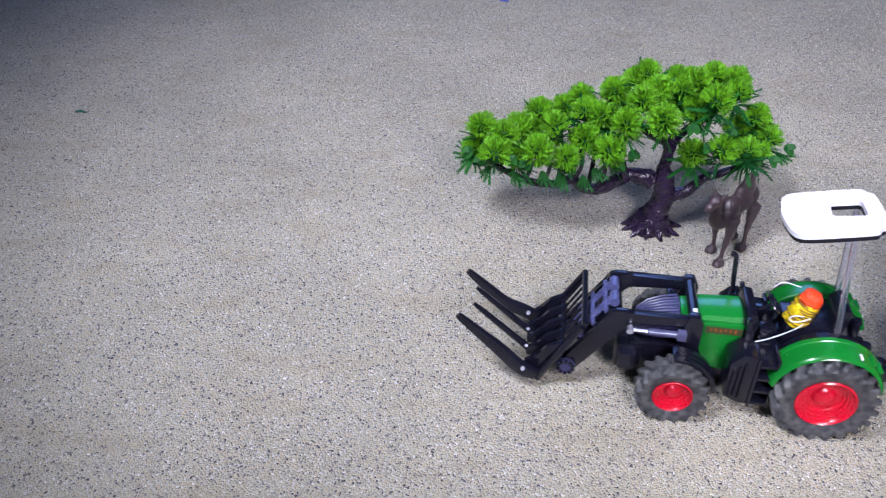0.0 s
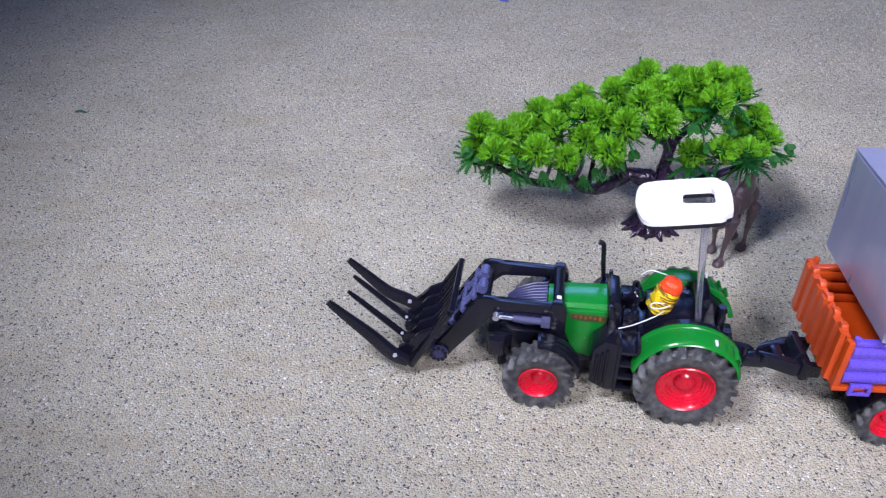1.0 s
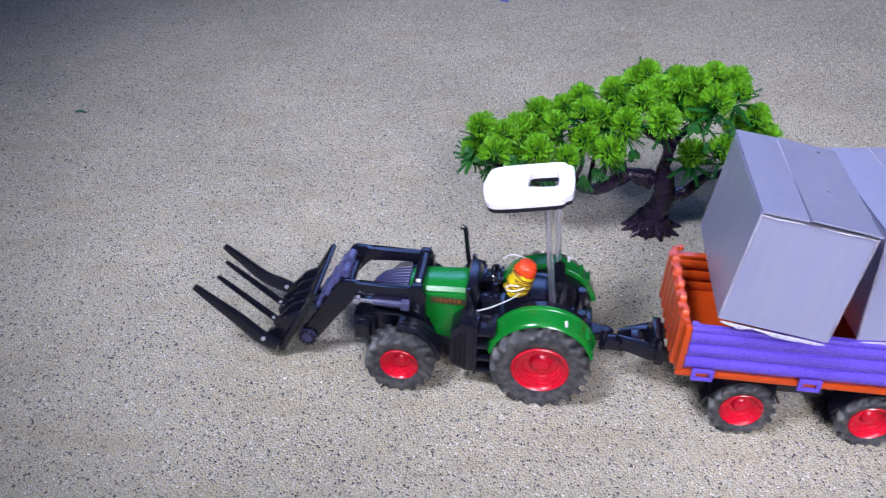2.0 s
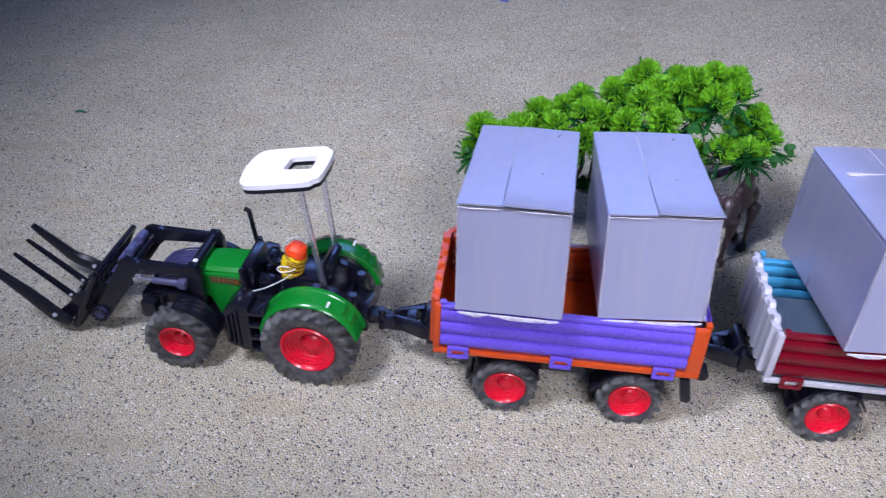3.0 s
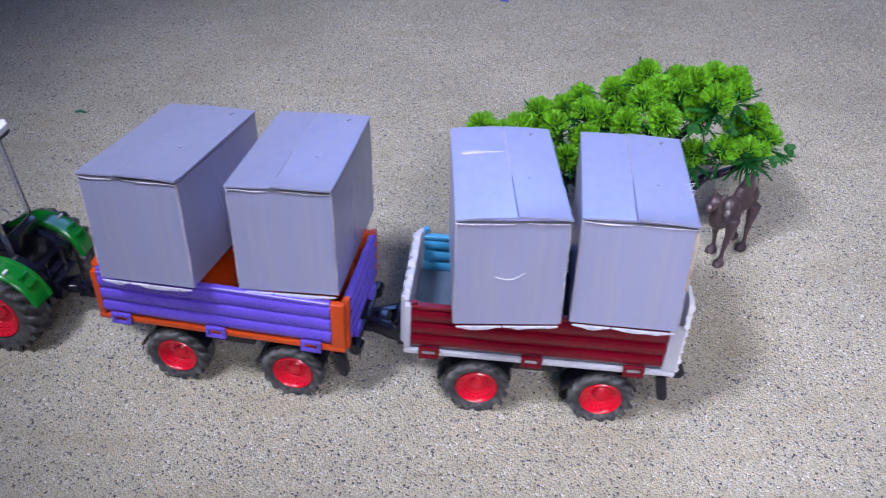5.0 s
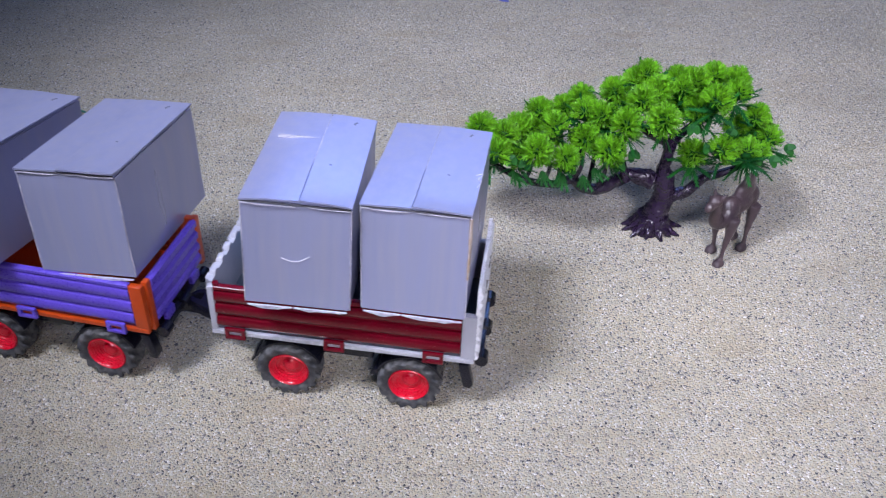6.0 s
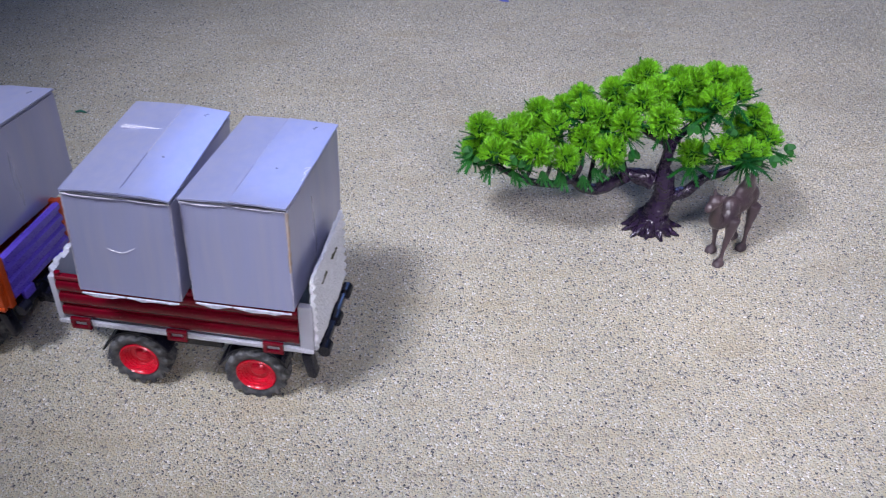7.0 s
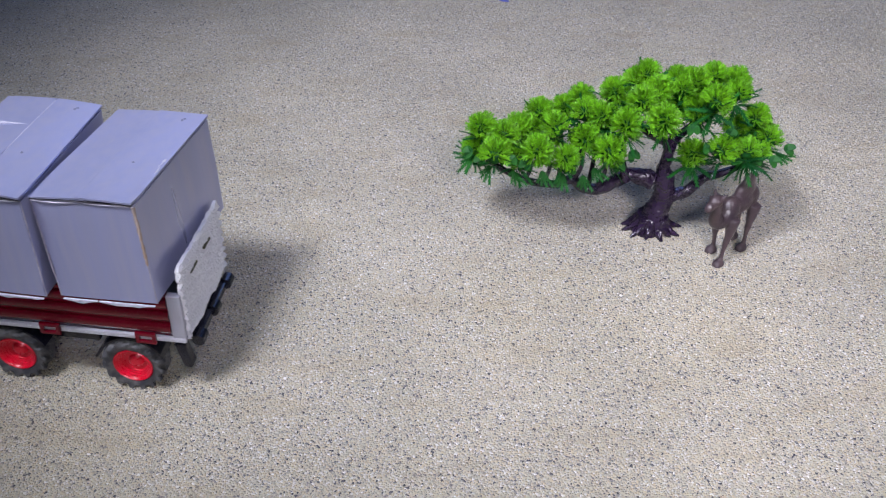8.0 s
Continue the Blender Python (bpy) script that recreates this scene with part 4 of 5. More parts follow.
def make_driver():
    """A lumpy yellow bundle with an orange-red cap, tied with white wire."""
    rnd = random.Random(8)
    ob = thing("yellow_bundle", "small lumpy yellow bundle with orange-red cap on the tractor seat", "toy figure")
    bm = B()
    tube(bm, smooth_path([(-24, -36, 58), (-24.8, -36, 62), (-26.4, -36, 67), (-28.2, -36, 72), (-29.4, -36, 76)], 3), [5.2, 6.8, 7.3, 7.5, 7.4, 7.5, 7.3, 7.2, 7.1, 6.9, 6.6, 5.8, 4.4], 16, 1.0, 0.13, rnd)
    part("bundle", bm, M_YELLOW, ob)
    for turn in (1, -1):
        bm = B()
        pts = []
        for k in range(49):
            t, a = k / 48, turn * k * 0.55
            c = Vector((-24.6 - 4.6 * t, -36, 60.5 + 14 * t))
            pts.append(c + Vector((math.cos(a) * 0.93, math.sin(a), math.cos(a) * 0.30)) * 7.5)
        tube(bm, pts, 0.38, 5)
        part("binding", bm, M_BINDING, ob, "brown binding thread")
    bm = B()
    tube(bm, smooth_path([(-28.4, -36, 73.5), (-29.8, -36, 78), (-31, -36, 82)], 3), [5.8, 6.4, 6.7, 6.5, 6.0, 4.8, 2.4], 14, 1.0, 0.12, rnd)
    part("cap", bm, M_ORANGE_CAP, ob, "orange-red cap")
    bm = B()
    tube(bm, smooth_path([(-30, -28.6, 68), (-25, -27.5, 66), (-20, -28, 65), (-18.5, -28.5, 67), (-21, -28.5, 69), (-26, -28.2, 69)], 4), 0.42, 6)
    part("wire", bm, M_WIRE, ob, "loop of white wire")
    bm = B()
    tube(bm, smooth_path([(-27, -28, 64), (-22, -26.5, 60), (-10, -24.8, 53), (0.5, -23.8, 49)], 4), 0.36, 6)
    part("wire", bm, M_WIRE, ob, "trailing white wire")
    bm = B()
    tube(bm, smooth_path([(-14, -58, 66), (-20, -60, 69), (-30, -58, 68)], 4), 0.36, 6)
    part("wire", bm, M_WIRE, ob, "bent white wire")
    return ob


# ---------------------------------------------------------------- tree
def leaf(bm, root, way, up, length, width, barbs):
    """A flat plastic sprig: a stem with forked barbs on both sides."""
    side = way.cross(up).normalized()
    nrm = side.cross(way).normalized()
    prev = [bm.verts.new(root + side * width * 0.10 * s) for s in (-1, 1)]
    for k in range(1, barbs + 1):
        t = k / barbs
        c = root + way * length * t + nrm * length * 0.16 * math.sin(math.pi * t * 0.6)
        w = width * (0.12 if k < barbs else 0.02)
        now = [bm.verts.new(c + side * w * s) for s in (-1, 1)]
        bm.faces.new((prev[0], prev[1], now[1], now[0]))
        reach = width * (1.0 - 0.45 * t)
        for s in (-1, 1):
            tip = c + (side * s * 0.85 + way * 0.75).normalized() * reach + nrm * reach * 0.15
            i = (s + 1) // 2
            bm.faces.new((prev[i], now[i], bm.verts.new(tip)))
        prev = now


def spray(bm, root, way, up, length, width, rnd):
    """A short twig thick with stubby pointed needles on both sides and on top."""
    side = way.cross(up).normalized()
    nrm = side.cross(way).normalized()

    def needle(base, d, ln, w):
        a = d.cross(nrm)
        a = a.normalized() if a.length > 1e-4 else side
        b = a.cross(d).normalized()
        low = [bm.verts.new(base + a * w * p + b * w * q) for p, q in ((1, -0.5), (-1, -0.5), (0, 1))]
        mid = [bm.verts.new(base + d * ln * 0.55 + (a * p + b * q) * w * 1.25) for p, q in ((1, -0.5), (-1, -0.5), (0, 1))]
        end = bm.verts.new(base + d * ln)
        for q in range(3):
            bm.faces.new((low[q], low[(q + 1) % 3], mid[(q + 1) % 3], mid[q]))
            bm.faces.new((mid[q], mid[(q + 1) % 3], end))
    for k in range(3):
        t = 0.25 + 0.25 * k
        for sd in (-1, 1):
            d = (way * 0.80 + side * sd * 0.62 + nrm * rnd.uniform(0.0, 0.35)).normalized()
            needle(root + way * length * t, d, length * (0.46 - 0.06 * k), width)
    needle(root, way, length * rnd.uniform(0.95, 1.1), width * 1.2)


def tip_mesh(name, seed, radius, mat):
    """A rosette of short needled twigs round a dark core, like a cedar tip."""
    rnd = random.Random(seed)
    bm = B()
    for polar, count, r0 in ((5, 3, 0.42), (22, 10, 0.40), (41, 15, 0.38), (60, 19, 0.36), (80, 20, 0.34), (101, 16, 0.32), (118, 10, 0.30)):
        for k in range(count):
            a = 2 * math.pi * (k + rnd.uniform(-0.2, 0.2)) / count + polar
            p = radians(polar + rnd.uniform(-5, 5))
            d = Vector((math.sin(p) * math.cos(a), math.sin(p) * math.sin(a), math.cos(p)))
            way = (d + Vector((0, 0, 0.12))).normalized()
            spray(bm, d * radius * r0, way, Vector((rnd.uniform(-1, 1), rnd.uniform(-1, 1), rnd.uniform(-1, 1))), radius * rnd.uniform(0.54, 0.70), radius * 0.028, rnd)
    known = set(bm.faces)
    # dark ball inside, so the gaps between needles are coloured as shade
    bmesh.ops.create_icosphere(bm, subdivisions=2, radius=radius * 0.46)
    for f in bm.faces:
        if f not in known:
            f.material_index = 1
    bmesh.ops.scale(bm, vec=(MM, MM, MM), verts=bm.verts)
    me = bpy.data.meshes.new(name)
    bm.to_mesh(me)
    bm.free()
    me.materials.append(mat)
    me.materials.append(M_FROND_AND_GAP)
    return me


def clump_mesh(name, seed, count, radius, mat, spread, barbs, width):
    rnd = random.Random(seed)
    bm = B()
    for k in range(count):
        z = 0.55 - spread * (k + 0.5) / count
        a = k * 2.39996 + rnd.uniform(-0.2, 0.2)
        s = math.sqrt(max(0.0, 1 - z * z))
        d = Vector((s * math.cos(a), s * math.sin(a), z)).normalized()
        up = Vector((rnd.uniform(-0.4, 0.4), rnd.uniform(-0.4, 0.4), 1))
        leaf(bm, d * radius * 0.12, d, up, radius * rnd.uniform(0.7, 1.0), width * rnd.uniform(0.85, 1.2), barbs)
    bmesh.ops.scale(bm, vec=(MM, MM, MM), verts=bm.verts)
    me = bpy.data.meshes.new(name)
    bm.to_mesh(me)
    bm.free()
    me.materials.append(mat)
    return me


def make_tree():
    rnd = random.Random(21)
    ob = thing("toy_tree", "plastic toy tree with lime green foliage and glossy dark trunk", "toy tree")
    Y = 570.0

    def limb(name, pts, radii, n=5, label=""):
        path = smooth_path(pts, n)
        rr = [np.interp(i / (len(path) - 1), np.linspace(0, 1, len(radii)), radii) for i in range(len(path))]
        bm = B()
        tube(bm, path, [float(r) for r in rr], 12, 1.0, 0.13, rnd)
        return part(name, bm, M_BARK, ob, label, angle=60)

    limb("trunk", [(164, Y, -2), (168, Y, 16), (172, Y, 32), (169, Y, 48), (168, Y, 60), (172, Y + 2, 86)], [15, 9.5, 8.4, 8.2, 4.6, 4.0], 6, "gnarled glossy dark purple-brown trunk")
    for k in range(13):
        a = 2 * math.pi * k / 13 + rnd.uniform(-0.15, 0.15)
        ln = rnd.uniform(19, 26)
        limb("root", [(166 + 8 * math.cos(a), Y + 8 * math.sin(a), 12), (166 + 14 * math.cos(a), Y + 13 * math.sin(a), 5), (166 + ln * math.cos(a), Y + ln * math.sin(a) * 0.8, 0.6)], [5, 3.4, 0.9], 3)
    limb("branch", [(160, Y, 46), (143, Y, 51), (133, Y, 45), (121, Y, 37), (109, Y, 38), (98, Y, 45), (87, Y, 41), (70, Y, 42), (50, Y, 50), (34, Y, 61), (24, Y, 72)], [7.5, 5.5, 5, 4.4, 4.2, 3.8, 3.4, 3, 2.6, 2, 1.5], 4)
    limb("branch", [(176, Y, 32), (189, Y, 37), (200, Y, 49), (212, Y, 53), (228, Y, 62), (240, Y, 76)], [6.5, 4.4, 3.6, 3.0, 2.4, 1.6], 4)
    limb("branch", [(168, Y, 78), (153, Y, 86), (144, Y + 4, 91), (134, Y + 6, 98)], [3.6, 3, 2.4, 1.5], 4)
    limb("branch", [(171, Y, 82), (182, Y + 4, 90), (196, Y + 14, 94), (208, Y + 20, 98)], [3.6, 2.8, 2.2, 1.4], 4)
    limb("branch", [(139, Y - 4, 48), (137, Y - 4, 56), (135, Y - 4, 64)], [4, 3.2, 2.2], 3)
    # twigs and fans under the foliage
    for x, dy, z0, z1 in ((100, -18, 46, 84), (76, -20, 42, 84), (52, 14, 50, 78), (88, 22, 42, 86), (118, -18, 38, 80), (36, -8, 60, 84), (62, -12, 44, 74), (112, 16, 40, 96)):
        limb("twig", [(x, Y, z0), (x + 3, Y + dy * 0.6, (z0 + z1) / 2), (x - 2, Y + dy, z1)], [2.0, 1.6, 1.1], 4)
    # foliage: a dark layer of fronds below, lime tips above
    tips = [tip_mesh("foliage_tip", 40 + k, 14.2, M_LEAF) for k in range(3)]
    darks = [clump_mesh("frond_tuft", 60 + k, 19, 21.0, M_FROND_AND_GAP, 1.25, 6, 4.2) for k in range(2)]

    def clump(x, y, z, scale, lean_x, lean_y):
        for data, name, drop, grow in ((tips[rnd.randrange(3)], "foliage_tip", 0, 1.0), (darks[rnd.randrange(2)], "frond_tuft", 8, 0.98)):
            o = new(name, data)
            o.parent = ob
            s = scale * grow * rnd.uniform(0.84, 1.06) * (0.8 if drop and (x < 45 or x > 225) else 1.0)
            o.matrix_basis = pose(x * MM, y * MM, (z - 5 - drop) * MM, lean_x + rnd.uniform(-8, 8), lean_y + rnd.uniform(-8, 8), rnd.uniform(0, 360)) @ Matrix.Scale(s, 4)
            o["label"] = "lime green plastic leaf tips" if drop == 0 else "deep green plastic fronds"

    left_end = ((27, 572, 93), (22, 575, 74), (37, 552, 82), (44, 566, 91), (55, 580, 89), (32, 585, 76))
    left_mid = ((67, 546, 90), (88, 545, 85), (80, 556, 104), (71, 592, 97), (64, 580, 86), (91, 598, 97))
    left_top = ((104, 580, 104), (104, 604, 103), (116, 575, 103), (119, 546, 90), (103, 560, 91), (54, 560, 76))
    crown_back = ((150, 598, 127), (126, 590, 116), (143, 600, 118), (175, 604, 119), (185, 592, 122), (202, 604, 123), (216, 598, 121))
    crown_front = ((130, 550, 110), (155, 546, 115), (141, 562, 122), (155, 580, 121), (176, 586, 120), (190, 552, 128), (216, 585, 119))
    right = ((232, 580, 101), (243, 574, 87), (200, 546, 93), (219, 548, 91), (185, 562, 80), (221, 584, 90), (242, 596, 85))
    fill = ((177, 590, 103), (187, 575, 109), (78, 582, 79), (116, 590, 83), (131, 585, 105), (235, 566, 78))
    for group in (left_end, left_mid, left_top, crown_back, crown_front, right, fill):
        for x, y, z in group:
            clump(x, y, z - 1, 0.97, 38 if y < 560 else (16 if y < 585 else -4), (x - 135) * 0.14)
    # broad round leaves at the foot of the clumps
    for x, y, z, lean in ((226, 548, 70, 150), (240, 552, 68, 120), (252, 560, 72, 95), (214, 548, 72, 190), (128, 546, 66, 175), (136, 548, 74, 150), (92, 542, 66, 185),
                          (60, 544, 68, 200), (48, 546, 70, 170), (190, 548, 82, 160), (202, 546, 94, 140), (176, 546, 98, 170), (28, 552, 66, 215), (20, 558, 68, 240)):
        bm = B()
        a = radians(lean)
        for q in (-0.45, 0.45):
            d = Vector((math.sin(a + q), -0.55, math.cos(a + q))).normalized()
            sd = d.cross(Vector((0, -0.8, 0.6))).normalized()
            nr = sd.cross(d).normalized()
            ring = [bm.verts.new(d * (7.2 * (1 - math.cos(t)) * 0.62) + sd * math.sin(t) * 2.7 + nr * (0.9 - 0.9 * math.cos(2 * t))) for t in [2 * math.pi * k / 14 for k in range(14)]]
            bm.faces.new(ring)
        o = part("broad_leaf", bm, M_BROAD, ob, "broad deep green plastic leaf", smooth=False)
        o.matrix_basis = Matrix.Translation((x * MM, (y + 4) * MM, (z + 8) * MM))
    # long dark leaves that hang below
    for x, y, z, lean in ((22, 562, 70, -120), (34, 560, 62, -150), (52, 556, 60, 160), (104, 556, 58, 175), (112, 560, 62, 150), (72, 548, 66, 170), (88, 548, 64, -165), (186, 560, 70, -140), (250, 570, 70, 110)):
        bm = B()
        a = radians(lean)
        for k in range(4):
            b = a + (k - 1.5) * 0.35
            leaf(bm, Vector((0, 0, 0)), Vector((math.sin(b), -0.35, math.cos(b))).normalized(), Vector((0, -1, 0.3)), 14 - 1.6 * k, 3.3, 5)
        o = part("hanging_frond", bm, M_FROND_AND_GAP, ob, "deep green plastic fronds", smooth=False)
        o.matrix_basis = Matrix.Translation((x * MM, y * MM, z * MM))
    return ob


# ---------------------------------------------------------------- camel figurine
def make_camel():
    bm = B()

    def ball(c, r, m=None):
        g = bmesh.ops.create_icosphere(bm, subdivisions=3, radius=1.0)
        bmesh.ops.transform(bm, matrix=Matrix.Translation(c) @ (m or Matrix()) @ Matrix.Diagonal((*r, 1)), verts=g["verts"])
    # local: faces -x
    ball((1, 0, 45), (19, 7.0, 9))
    ball((-12, 0, 45), (8.2, 7.2, 10))
    ball((14, 0, 46), (8.6, 6.6, 9))
    ball((5, 0, 54), (11.5, 5.2, 8.6))
    ball((8, 0, 61), (6.2, 3.7, 7.5))
    tube(bm, smooth_path([(-14, 0, 45), (-22, 0, 39), (-28, 0, 41), (-31, 0, 49), (-32, 0, 58)], 4), [7.8, 7.8, 7.6, 7.3, 6.9, 6.5, 6.2, 5.9, 5.6, 5.2, 4.9, 4.6, 4.4, 4.2, 4.1, 4.0, 4.0], 14)
    ball((-34.5, 0, 61.5), (6.2, 4.6, 5.0))
    ball((-40.5, 0, 59), (5.2, 3.6, 3.6))
    ball((-43.5, 0, 57.6), (2.8, 3.0, 2.6))
    for s in (-1, 1):
        ball((-36.8, s * 3.8, 63.6), (1.5, 1.2, 1.4))
        tube(bm, [(-31.5, s * 3.6, 64), (-29.6, s * 5.2, 67.4)], [1.9, 0.9], 8)
    for x, y, fx in ((-15, -7, -21), (-13, 7, -10), (13, -6.5, 10.4), (17, 6.5, 18.6)):
        tube(bm, smooth_path([(x, y, 41), (x + 0.3 * (fx - x), y, 25), (x + 0.6 * (fx - x), y, 19.5), (fx + 1, y, 4)], 4), [5.4, 5.0, 4.4, 3.6, 2.8, 2.5, 2.7, 2.8, 2.4, 1.9, 1.8, 1.9, 2.4], 10)
        ball((fx - 1.0, y, 2.8), (5.2, 4.3, 3.4))
        ball((fx - 4.2, y - 1.6, 1.8), (2.4, 1.8, 2.0))
        ball((fx - 4.2, y + 1.6, 1.8), (2.4, 1.8, 2.0))
    tube(bm, [(22, 0, 50), (25, 0, 42), (25, 0, 32)], [1.8, 1.4, 1.8], 8)
    ob = part("camel_figurine", bm, M_CAMEL, None, angle=180)
    rm = ob.modifiers.new("remesh", "REMESH")
    rm.mode, rm.voxel_size, rm.use_smooth_shade = "VOXEL", 0.0011, True
    sm = ob.modifiers.new("smooth", "SMOOTH")
    sm.factor, sm.iterations = 0.5, 4
    ob.matrix_world = pose(0.2205, 0.5425, -0.0005, 0, 0, 42) @ Matrix.Scale(1.0, 4)
    return tagged(ob, "brown plastic camel figurine standing on the sand", "camel figurine")


def make_scraps():
    bm = B()
    tube(bm, [(-358, 748, 1.2), (-353, 748.5, 2.2), (-347, 746.5, 1.4)], [0.8, 1.3, 0.7], 8)
    tagged(part("green_scrap", bm, M_SPECK), "tiny dark green plastic scrap on the sand", "scrap")
    bm = B()
    tube(bm, [(66, 1064, 1.0), (72, 1061, 2.0), (77, 1060, 1.2)], [1.0, 1.8, 1.0], 8)
    tagged(part("blue_scrap", bm, M_SPECK2), "tiny blue plastic scrap on the sand", "scrap")


make_room()
make_sand()
tractor = make_tractor()
bundle = make_driver()
trailer_a = make_trailer("a", "orange and purple toy trailer carrying two grey cartons", M_PURPLE, M_ORANGE, M_ORANGE, M_ORANGE, M_ORANGE, M_ORANGE, M_PURPLE, M_PURPLE,
                         ("purple ribbed side board", "orange", "orange ribbed front wall", "orange ribbed side board", "purple ribbed tailgate"))
trailer_b = make_trailer("b", "dark red and grey toy trailer carrying two grey cartons", M_MAROON, M_GREY, M_GREY, M_CYAN, M_RAIL, M_FLOOR, M_GATE, M_MAROON,
                         ("dark red ribbed side board", "light grey", "light grey ribbed front wall", "sky blue ribbed side board", "white crinkled tall tailgate"))
# carton: trailer, x, y of the front foot, height of the foot, turn, tilt
CARTONS = []
for key, seed, x, y, z, turn, tilt, split, bulge, extras, words in (
        ("a", 1, 38.5, 10.0, 86.5, -3.3, 6.0, 6.0, 0.6, 0, "closed grey cardboard box tilted on an orange and purple trailer"),
        ("a", 2, -41.0, -2.5, 81.0, 2.3, 5.3, 4.0, 0.4, 0, "closed grey cardboard box standing on an orange and purple trailer"),
        ("b", 3, 22.0, 14.0, 83.8, 5.9, 3.2, -2.0, 2.2, 3, "grey cardboard box with bulging top and a white thread on it"),
        ("b", 4, -42.0, 7.5, 82.0, -2.3, 4.4, 2.0, 0.9, 4, "scuffed grey cardboard box leaning on a red trailer")):
    CARTONS.append((make_carton(seed, words, split, bulge, extras), key, pose(x * MM, y * MM, z * MM, tilt, 0, turn)))
make_tree()
make_camel()
make_scraps()

# ---------------------------------------------------------------- motion of the road train
# seconds, x, y of the wheelbase's middle in metres, heading in degrees
ROUTE = {
    "t": ((0.0, 0.1822, 0.3600, 172.3), (0.5, 0.1365, 0.3653, 171.8), (1.0, 0.1022, 0.3697, 172.3), (1.2, 0.0908, 0.3710, 172.5), (2.3, -0.0223, 0.3875, 172.6),
          (2.5, -0.0518, 0.3890, 172.2), (3.0, -0.1256, 0.3990, 170.8), (3.5, -0.1706, 0.4040, 170.6), (4.0, -0.2265, 0.4115, 169.8), (4.5, -0.2739, 0.4182, 169.8),
          (5.0, -0.3313, 0.4265, 169.5), (5.2, -0.3600, 0.4310, 169.5), (6.3, -0.4770, 0.4500, 169.5), (8.0, -0.6220, 0.4770, 169.5)),
    "a": ((0.0, 0.3800, 0.3400, 180.5), (0.5, 0.3346, 0.3445, 179.8), (1.0, 0.3018, 0.3474, 178.6), (1.2, 0.2908, 0.3476, 177.9), (2.3, 0.1775, 0.3560, 173.6),
          (2.5, 0.1502, 0.3592, 173.2), (3.0, 0.0757, 0.3669, 174.1), (3.5, 0.0319, 0.3717, 174.0), (4.0, -0.0235, 0.3775, 173.4), (4.5, -0.0717, 0.3834, 173.0),
          (5.0, -0.1291, 0.3879, 170.8), (5.2, -0.1578, 0.3900, 169.9), (6.5, -0.2960, 0.4120, 169.5), (7.0, -0.3430, 0.4200, 169.5), (8.0, -0.4210, 0.4340, 169.5)),
    "b": ((0.0, 0.5680, 0.3220, 176.0), (1.2, 0.4800, 0.3280, 175.5), (2.3, 0.3660, 0.3370, 174.8), (3.0, 0.2640, 0.3465, 174.4), (3.5, 0.2207, 0.3527, 174.8), (4.0, 0.1646, 0.3576, 175.4),
          (4.5, 0.1170, 0.3600, 174.8), (5.0, 0.0584, 0.3675, 175.6), (5.2, 0.0291, 0.3707, 175.7), (6.3, -0.0844, 0.3807, 172.3), (6.5, -0.1024, 0.3828, 172.1),
          (7.0, -0.1517, 0.3847, 172.7), (7.5, -0.1926, 0.3863, 173.8), (8.0, -0.2294, 0.3893, 175.0)),
}
# seconds; degrees by which each carton leans back on its rear lower edge, tips and turns; millimetres by which it slides along, across and down
ROCK = (((0.0, 1.0, 0, 0, 0, 0, 0), (1.2, 2.0, 0, 0, 0, 0, 0), (2.3, 9.0, 0, 0, 0, 0, 0), (2.5, 8.0, 0, 0, 0, 0, 0), (2.6, 5.0, 0, 0, 0, 0, 0), (2.7, 2.0, 0, 0, 0, 0, 0), (2.9, -0.5, 0, 0, 0, 0, 0),
         (3.5, -1.0, 0, 0, 0, 0, 0), (4.5, -3.2, 0, 0, 0, 0, 0), (5.2, -2.5, 0, 0, 0, 0, 0), (8.0, -2.0, 0, 0, 0, 0, 0)),
        ((0.0, -1.2, 0, 0, 0, 0, 0), (2.5, -1.4, 0, 0, 0, 0, 0), (4.5, -1.4, 0, 0, 0, 0, 0), (6.5, -2.0, 0, 0, 0, 0, 0), (8.0, -2.0, 0, 0, 0, 0, 0)),
        ((0.0, 2.5, 0, 0, 0, 0, 0), (3.5, 2.2, 0, 0, 0, 0, 0), (4.0, 0.6, 0, 0, 0, 0, 0), (4.5, 0.0, 0, 0, 0, 0, 0), (5.2, 0.6, 0, 0, 0, 0, 0), (6.5, 4.7, -0.6, -3.1, -0.4, 0, -1.8),
         (7.0, 3.4, -1.6, -3.7, 0, 0, -1.6), (7.5, 1.9, -2.7, -4.5, 0.6, 0, -1.4), (8.0, 2.4, -3.2, -5.8, 0.3, 0, -2.4)),
        ((0.0, 0.5, 0, 0, 0, 0, 0), (4.5, -0.5, 0, 0, 0, 0, 0), (5.2, 0.4, 0, 0, 0, 0, 0), (6.5, 1.3, 0.7, 2.1, -0.6, 1.8, -1.1), (7.0, 0.4, -0.8, 1.3, 0.2, 1.6, -1.7),
         (7.5, -0.9, -2.1, 0.3, 1.1, 1.4, -2.2), (8.0, -1.9, -2.8, -1.1, 0.8, 2.3, -2.3)))
NOSE_UP = {"t": 0.0, "a": 1.2, "b": 1.6}
STEP = 0.1


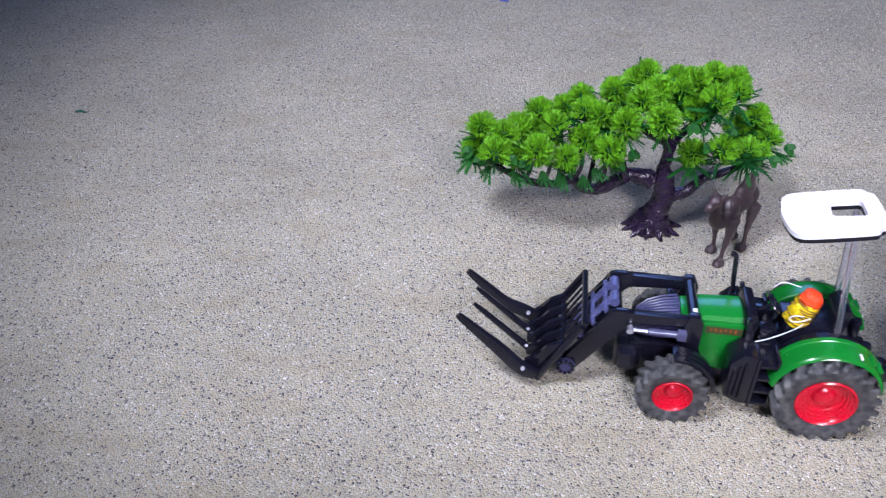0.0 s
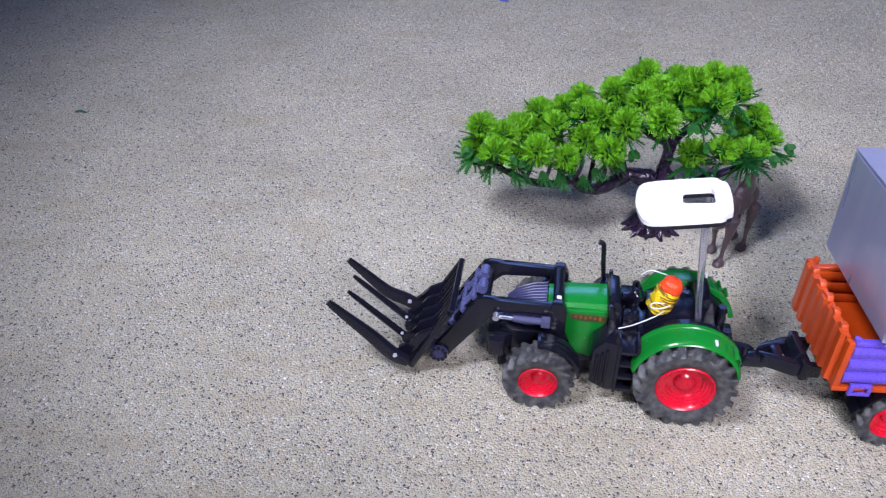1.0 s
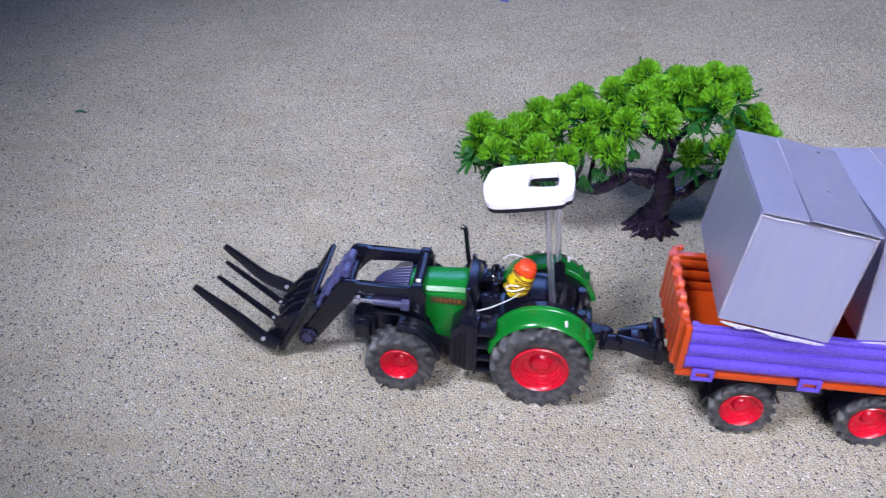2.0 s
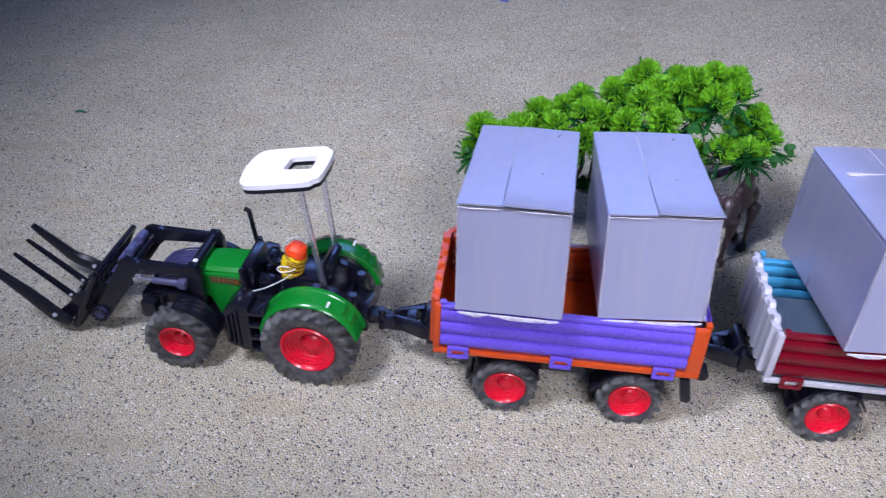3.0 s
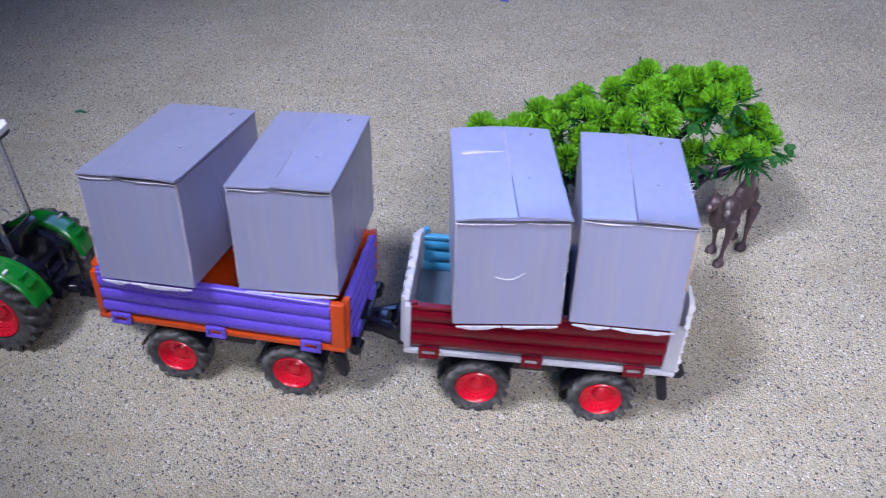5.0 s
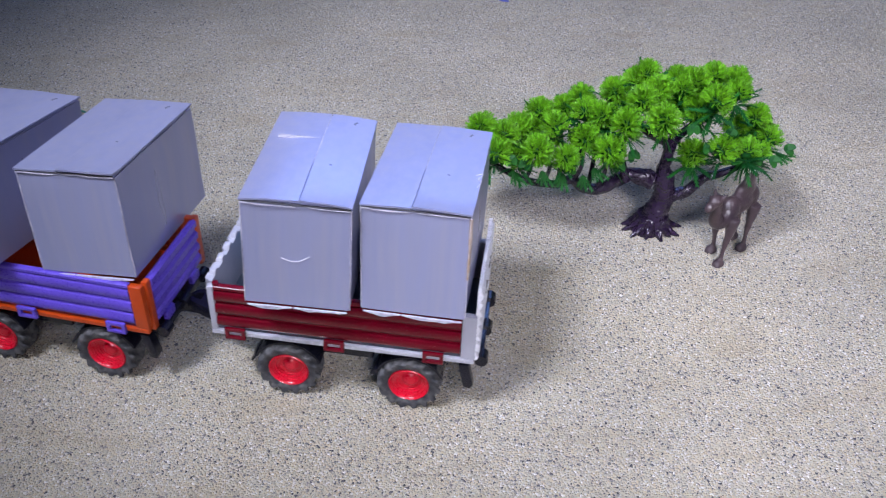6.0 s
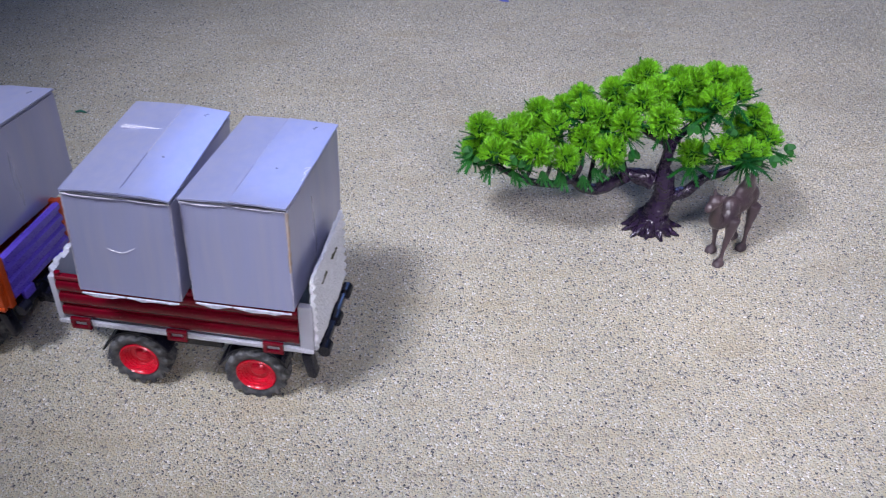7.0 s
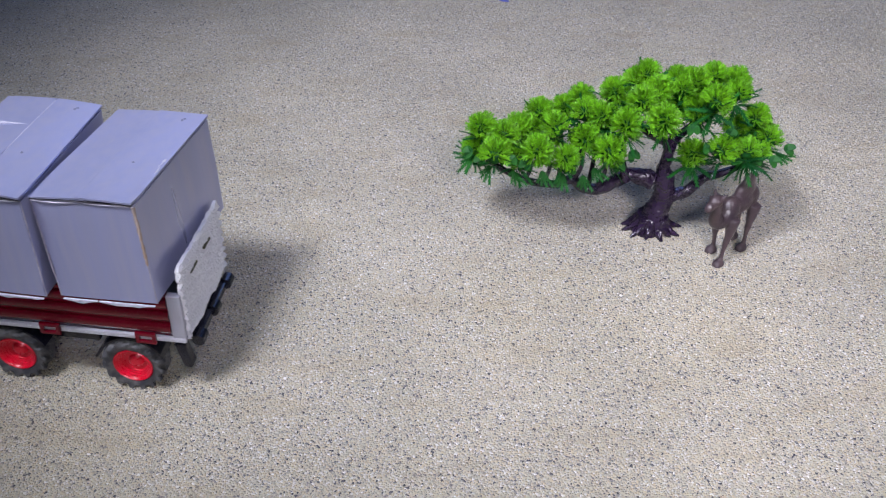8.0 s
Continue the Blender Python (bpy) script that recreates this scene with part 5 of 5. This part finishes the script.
def glide(rows, t):
    """Smooth values between the rows of a route: Hermite with limited slopes."""
    r = np.array(rows)
    ts, vs = r[:, 0], r[:, 1:]
    d = np.diff(vs, axis=0) / np.diff(ts)[:, None]
    slope = np.zeros_like(vs)
    slope[0], slope[-1] = d[0], d[-1]
    h = np.diff(ts)[:, None]
    mid = (d[:-1] * h[1:] + d[1:] * h[:-1]) / (h[1:] + h[:-1])
    slope[1:-1] = np.where(d[:-1] * d[1:] > 0, mid, 0)
    i = int(np.clip(np.searchsorted(ts, t, "right") - 1, 0, len(ts) - 2))
    w = ts[i + 1] - ts[i]
    s = (t - ts[i]) / w
    return (vs[i] * (2 * s ** 3 - 3 * s ** 2 + 1) + slope[i] * w * (s ** 3 - 2 * s ** 2 + s) + vs[i + 1] * (3 * s ** 2 - 2 * s ** 3) + slope[i + 1] * w * (s ** 3 - s ** 2))


def vehicle_pose(key, t):
    x, y, heading = (float(v) for v in glide(ROUTE[key], t))
    return pose(x, y, 0, 0, -NOSE_UP[key], heading)


def motions():
    times = [round(k * STEP, 3) for k in range(81)]
    path = {key: [(t, vehicle_pose(key, t)) for t in times] for key in ROUTE}
    for ob, key in ((tractor, "t"), (trailer_a, "a"), (trailer_b, "b"), (bundle, "t")):
        walk(ob, path[key])
    for (ob, key, m), rows in zip(CARTONS, ROCK):
        out = []
        for t in times:
            x, y, heading = (float(v) for v in glide(ROUTE[key], t))
            lean, tip, turn, along, over, up = (float(v) for v in glide(rows, t))
            slide = Matrix.Translation((along * MM, over * MM, up * MM))
            spot_on = m.copy()
            spot_on.translation = (0, 0, 0)
            set_down = Matrix.Translation(m.translation) @ slide @ Matrix.Rotation(radians(turn), 4, "Z") @ spot_on @ Matrix.Rotation(radians(tip), 4, "X")
            edge = Matrix.Translation((-CW / 2 * MM, 0, 0))
            out.append((t, pose(x, y, 0, 0, 0, heading) @ set_down @ edge @ Matrix.Rotation(radians(-lean), 4, "Y") @ edge.inverted()))
        walk(ob, out)
    run = {}
    for key, rows in path.items():
        d = [0.0]
        for (_, p), (_, q) in zip(rows, rows[1:]):
            d.append(d[-1] + (q.translation - p.translation).length)
        run[key] = d
    for w, x, y, z, r, key, flip in WHEELS:
        walk(w, [(t, pose(x * MM, y * MM, z * MM) @ Matrix.Rotation(run[key][k] / (r * MM), 4, "Y") @ pose(0, 0, 0, 0, 0, 180 if flip else 0)) for k, t in enumerate(times)])


motions()
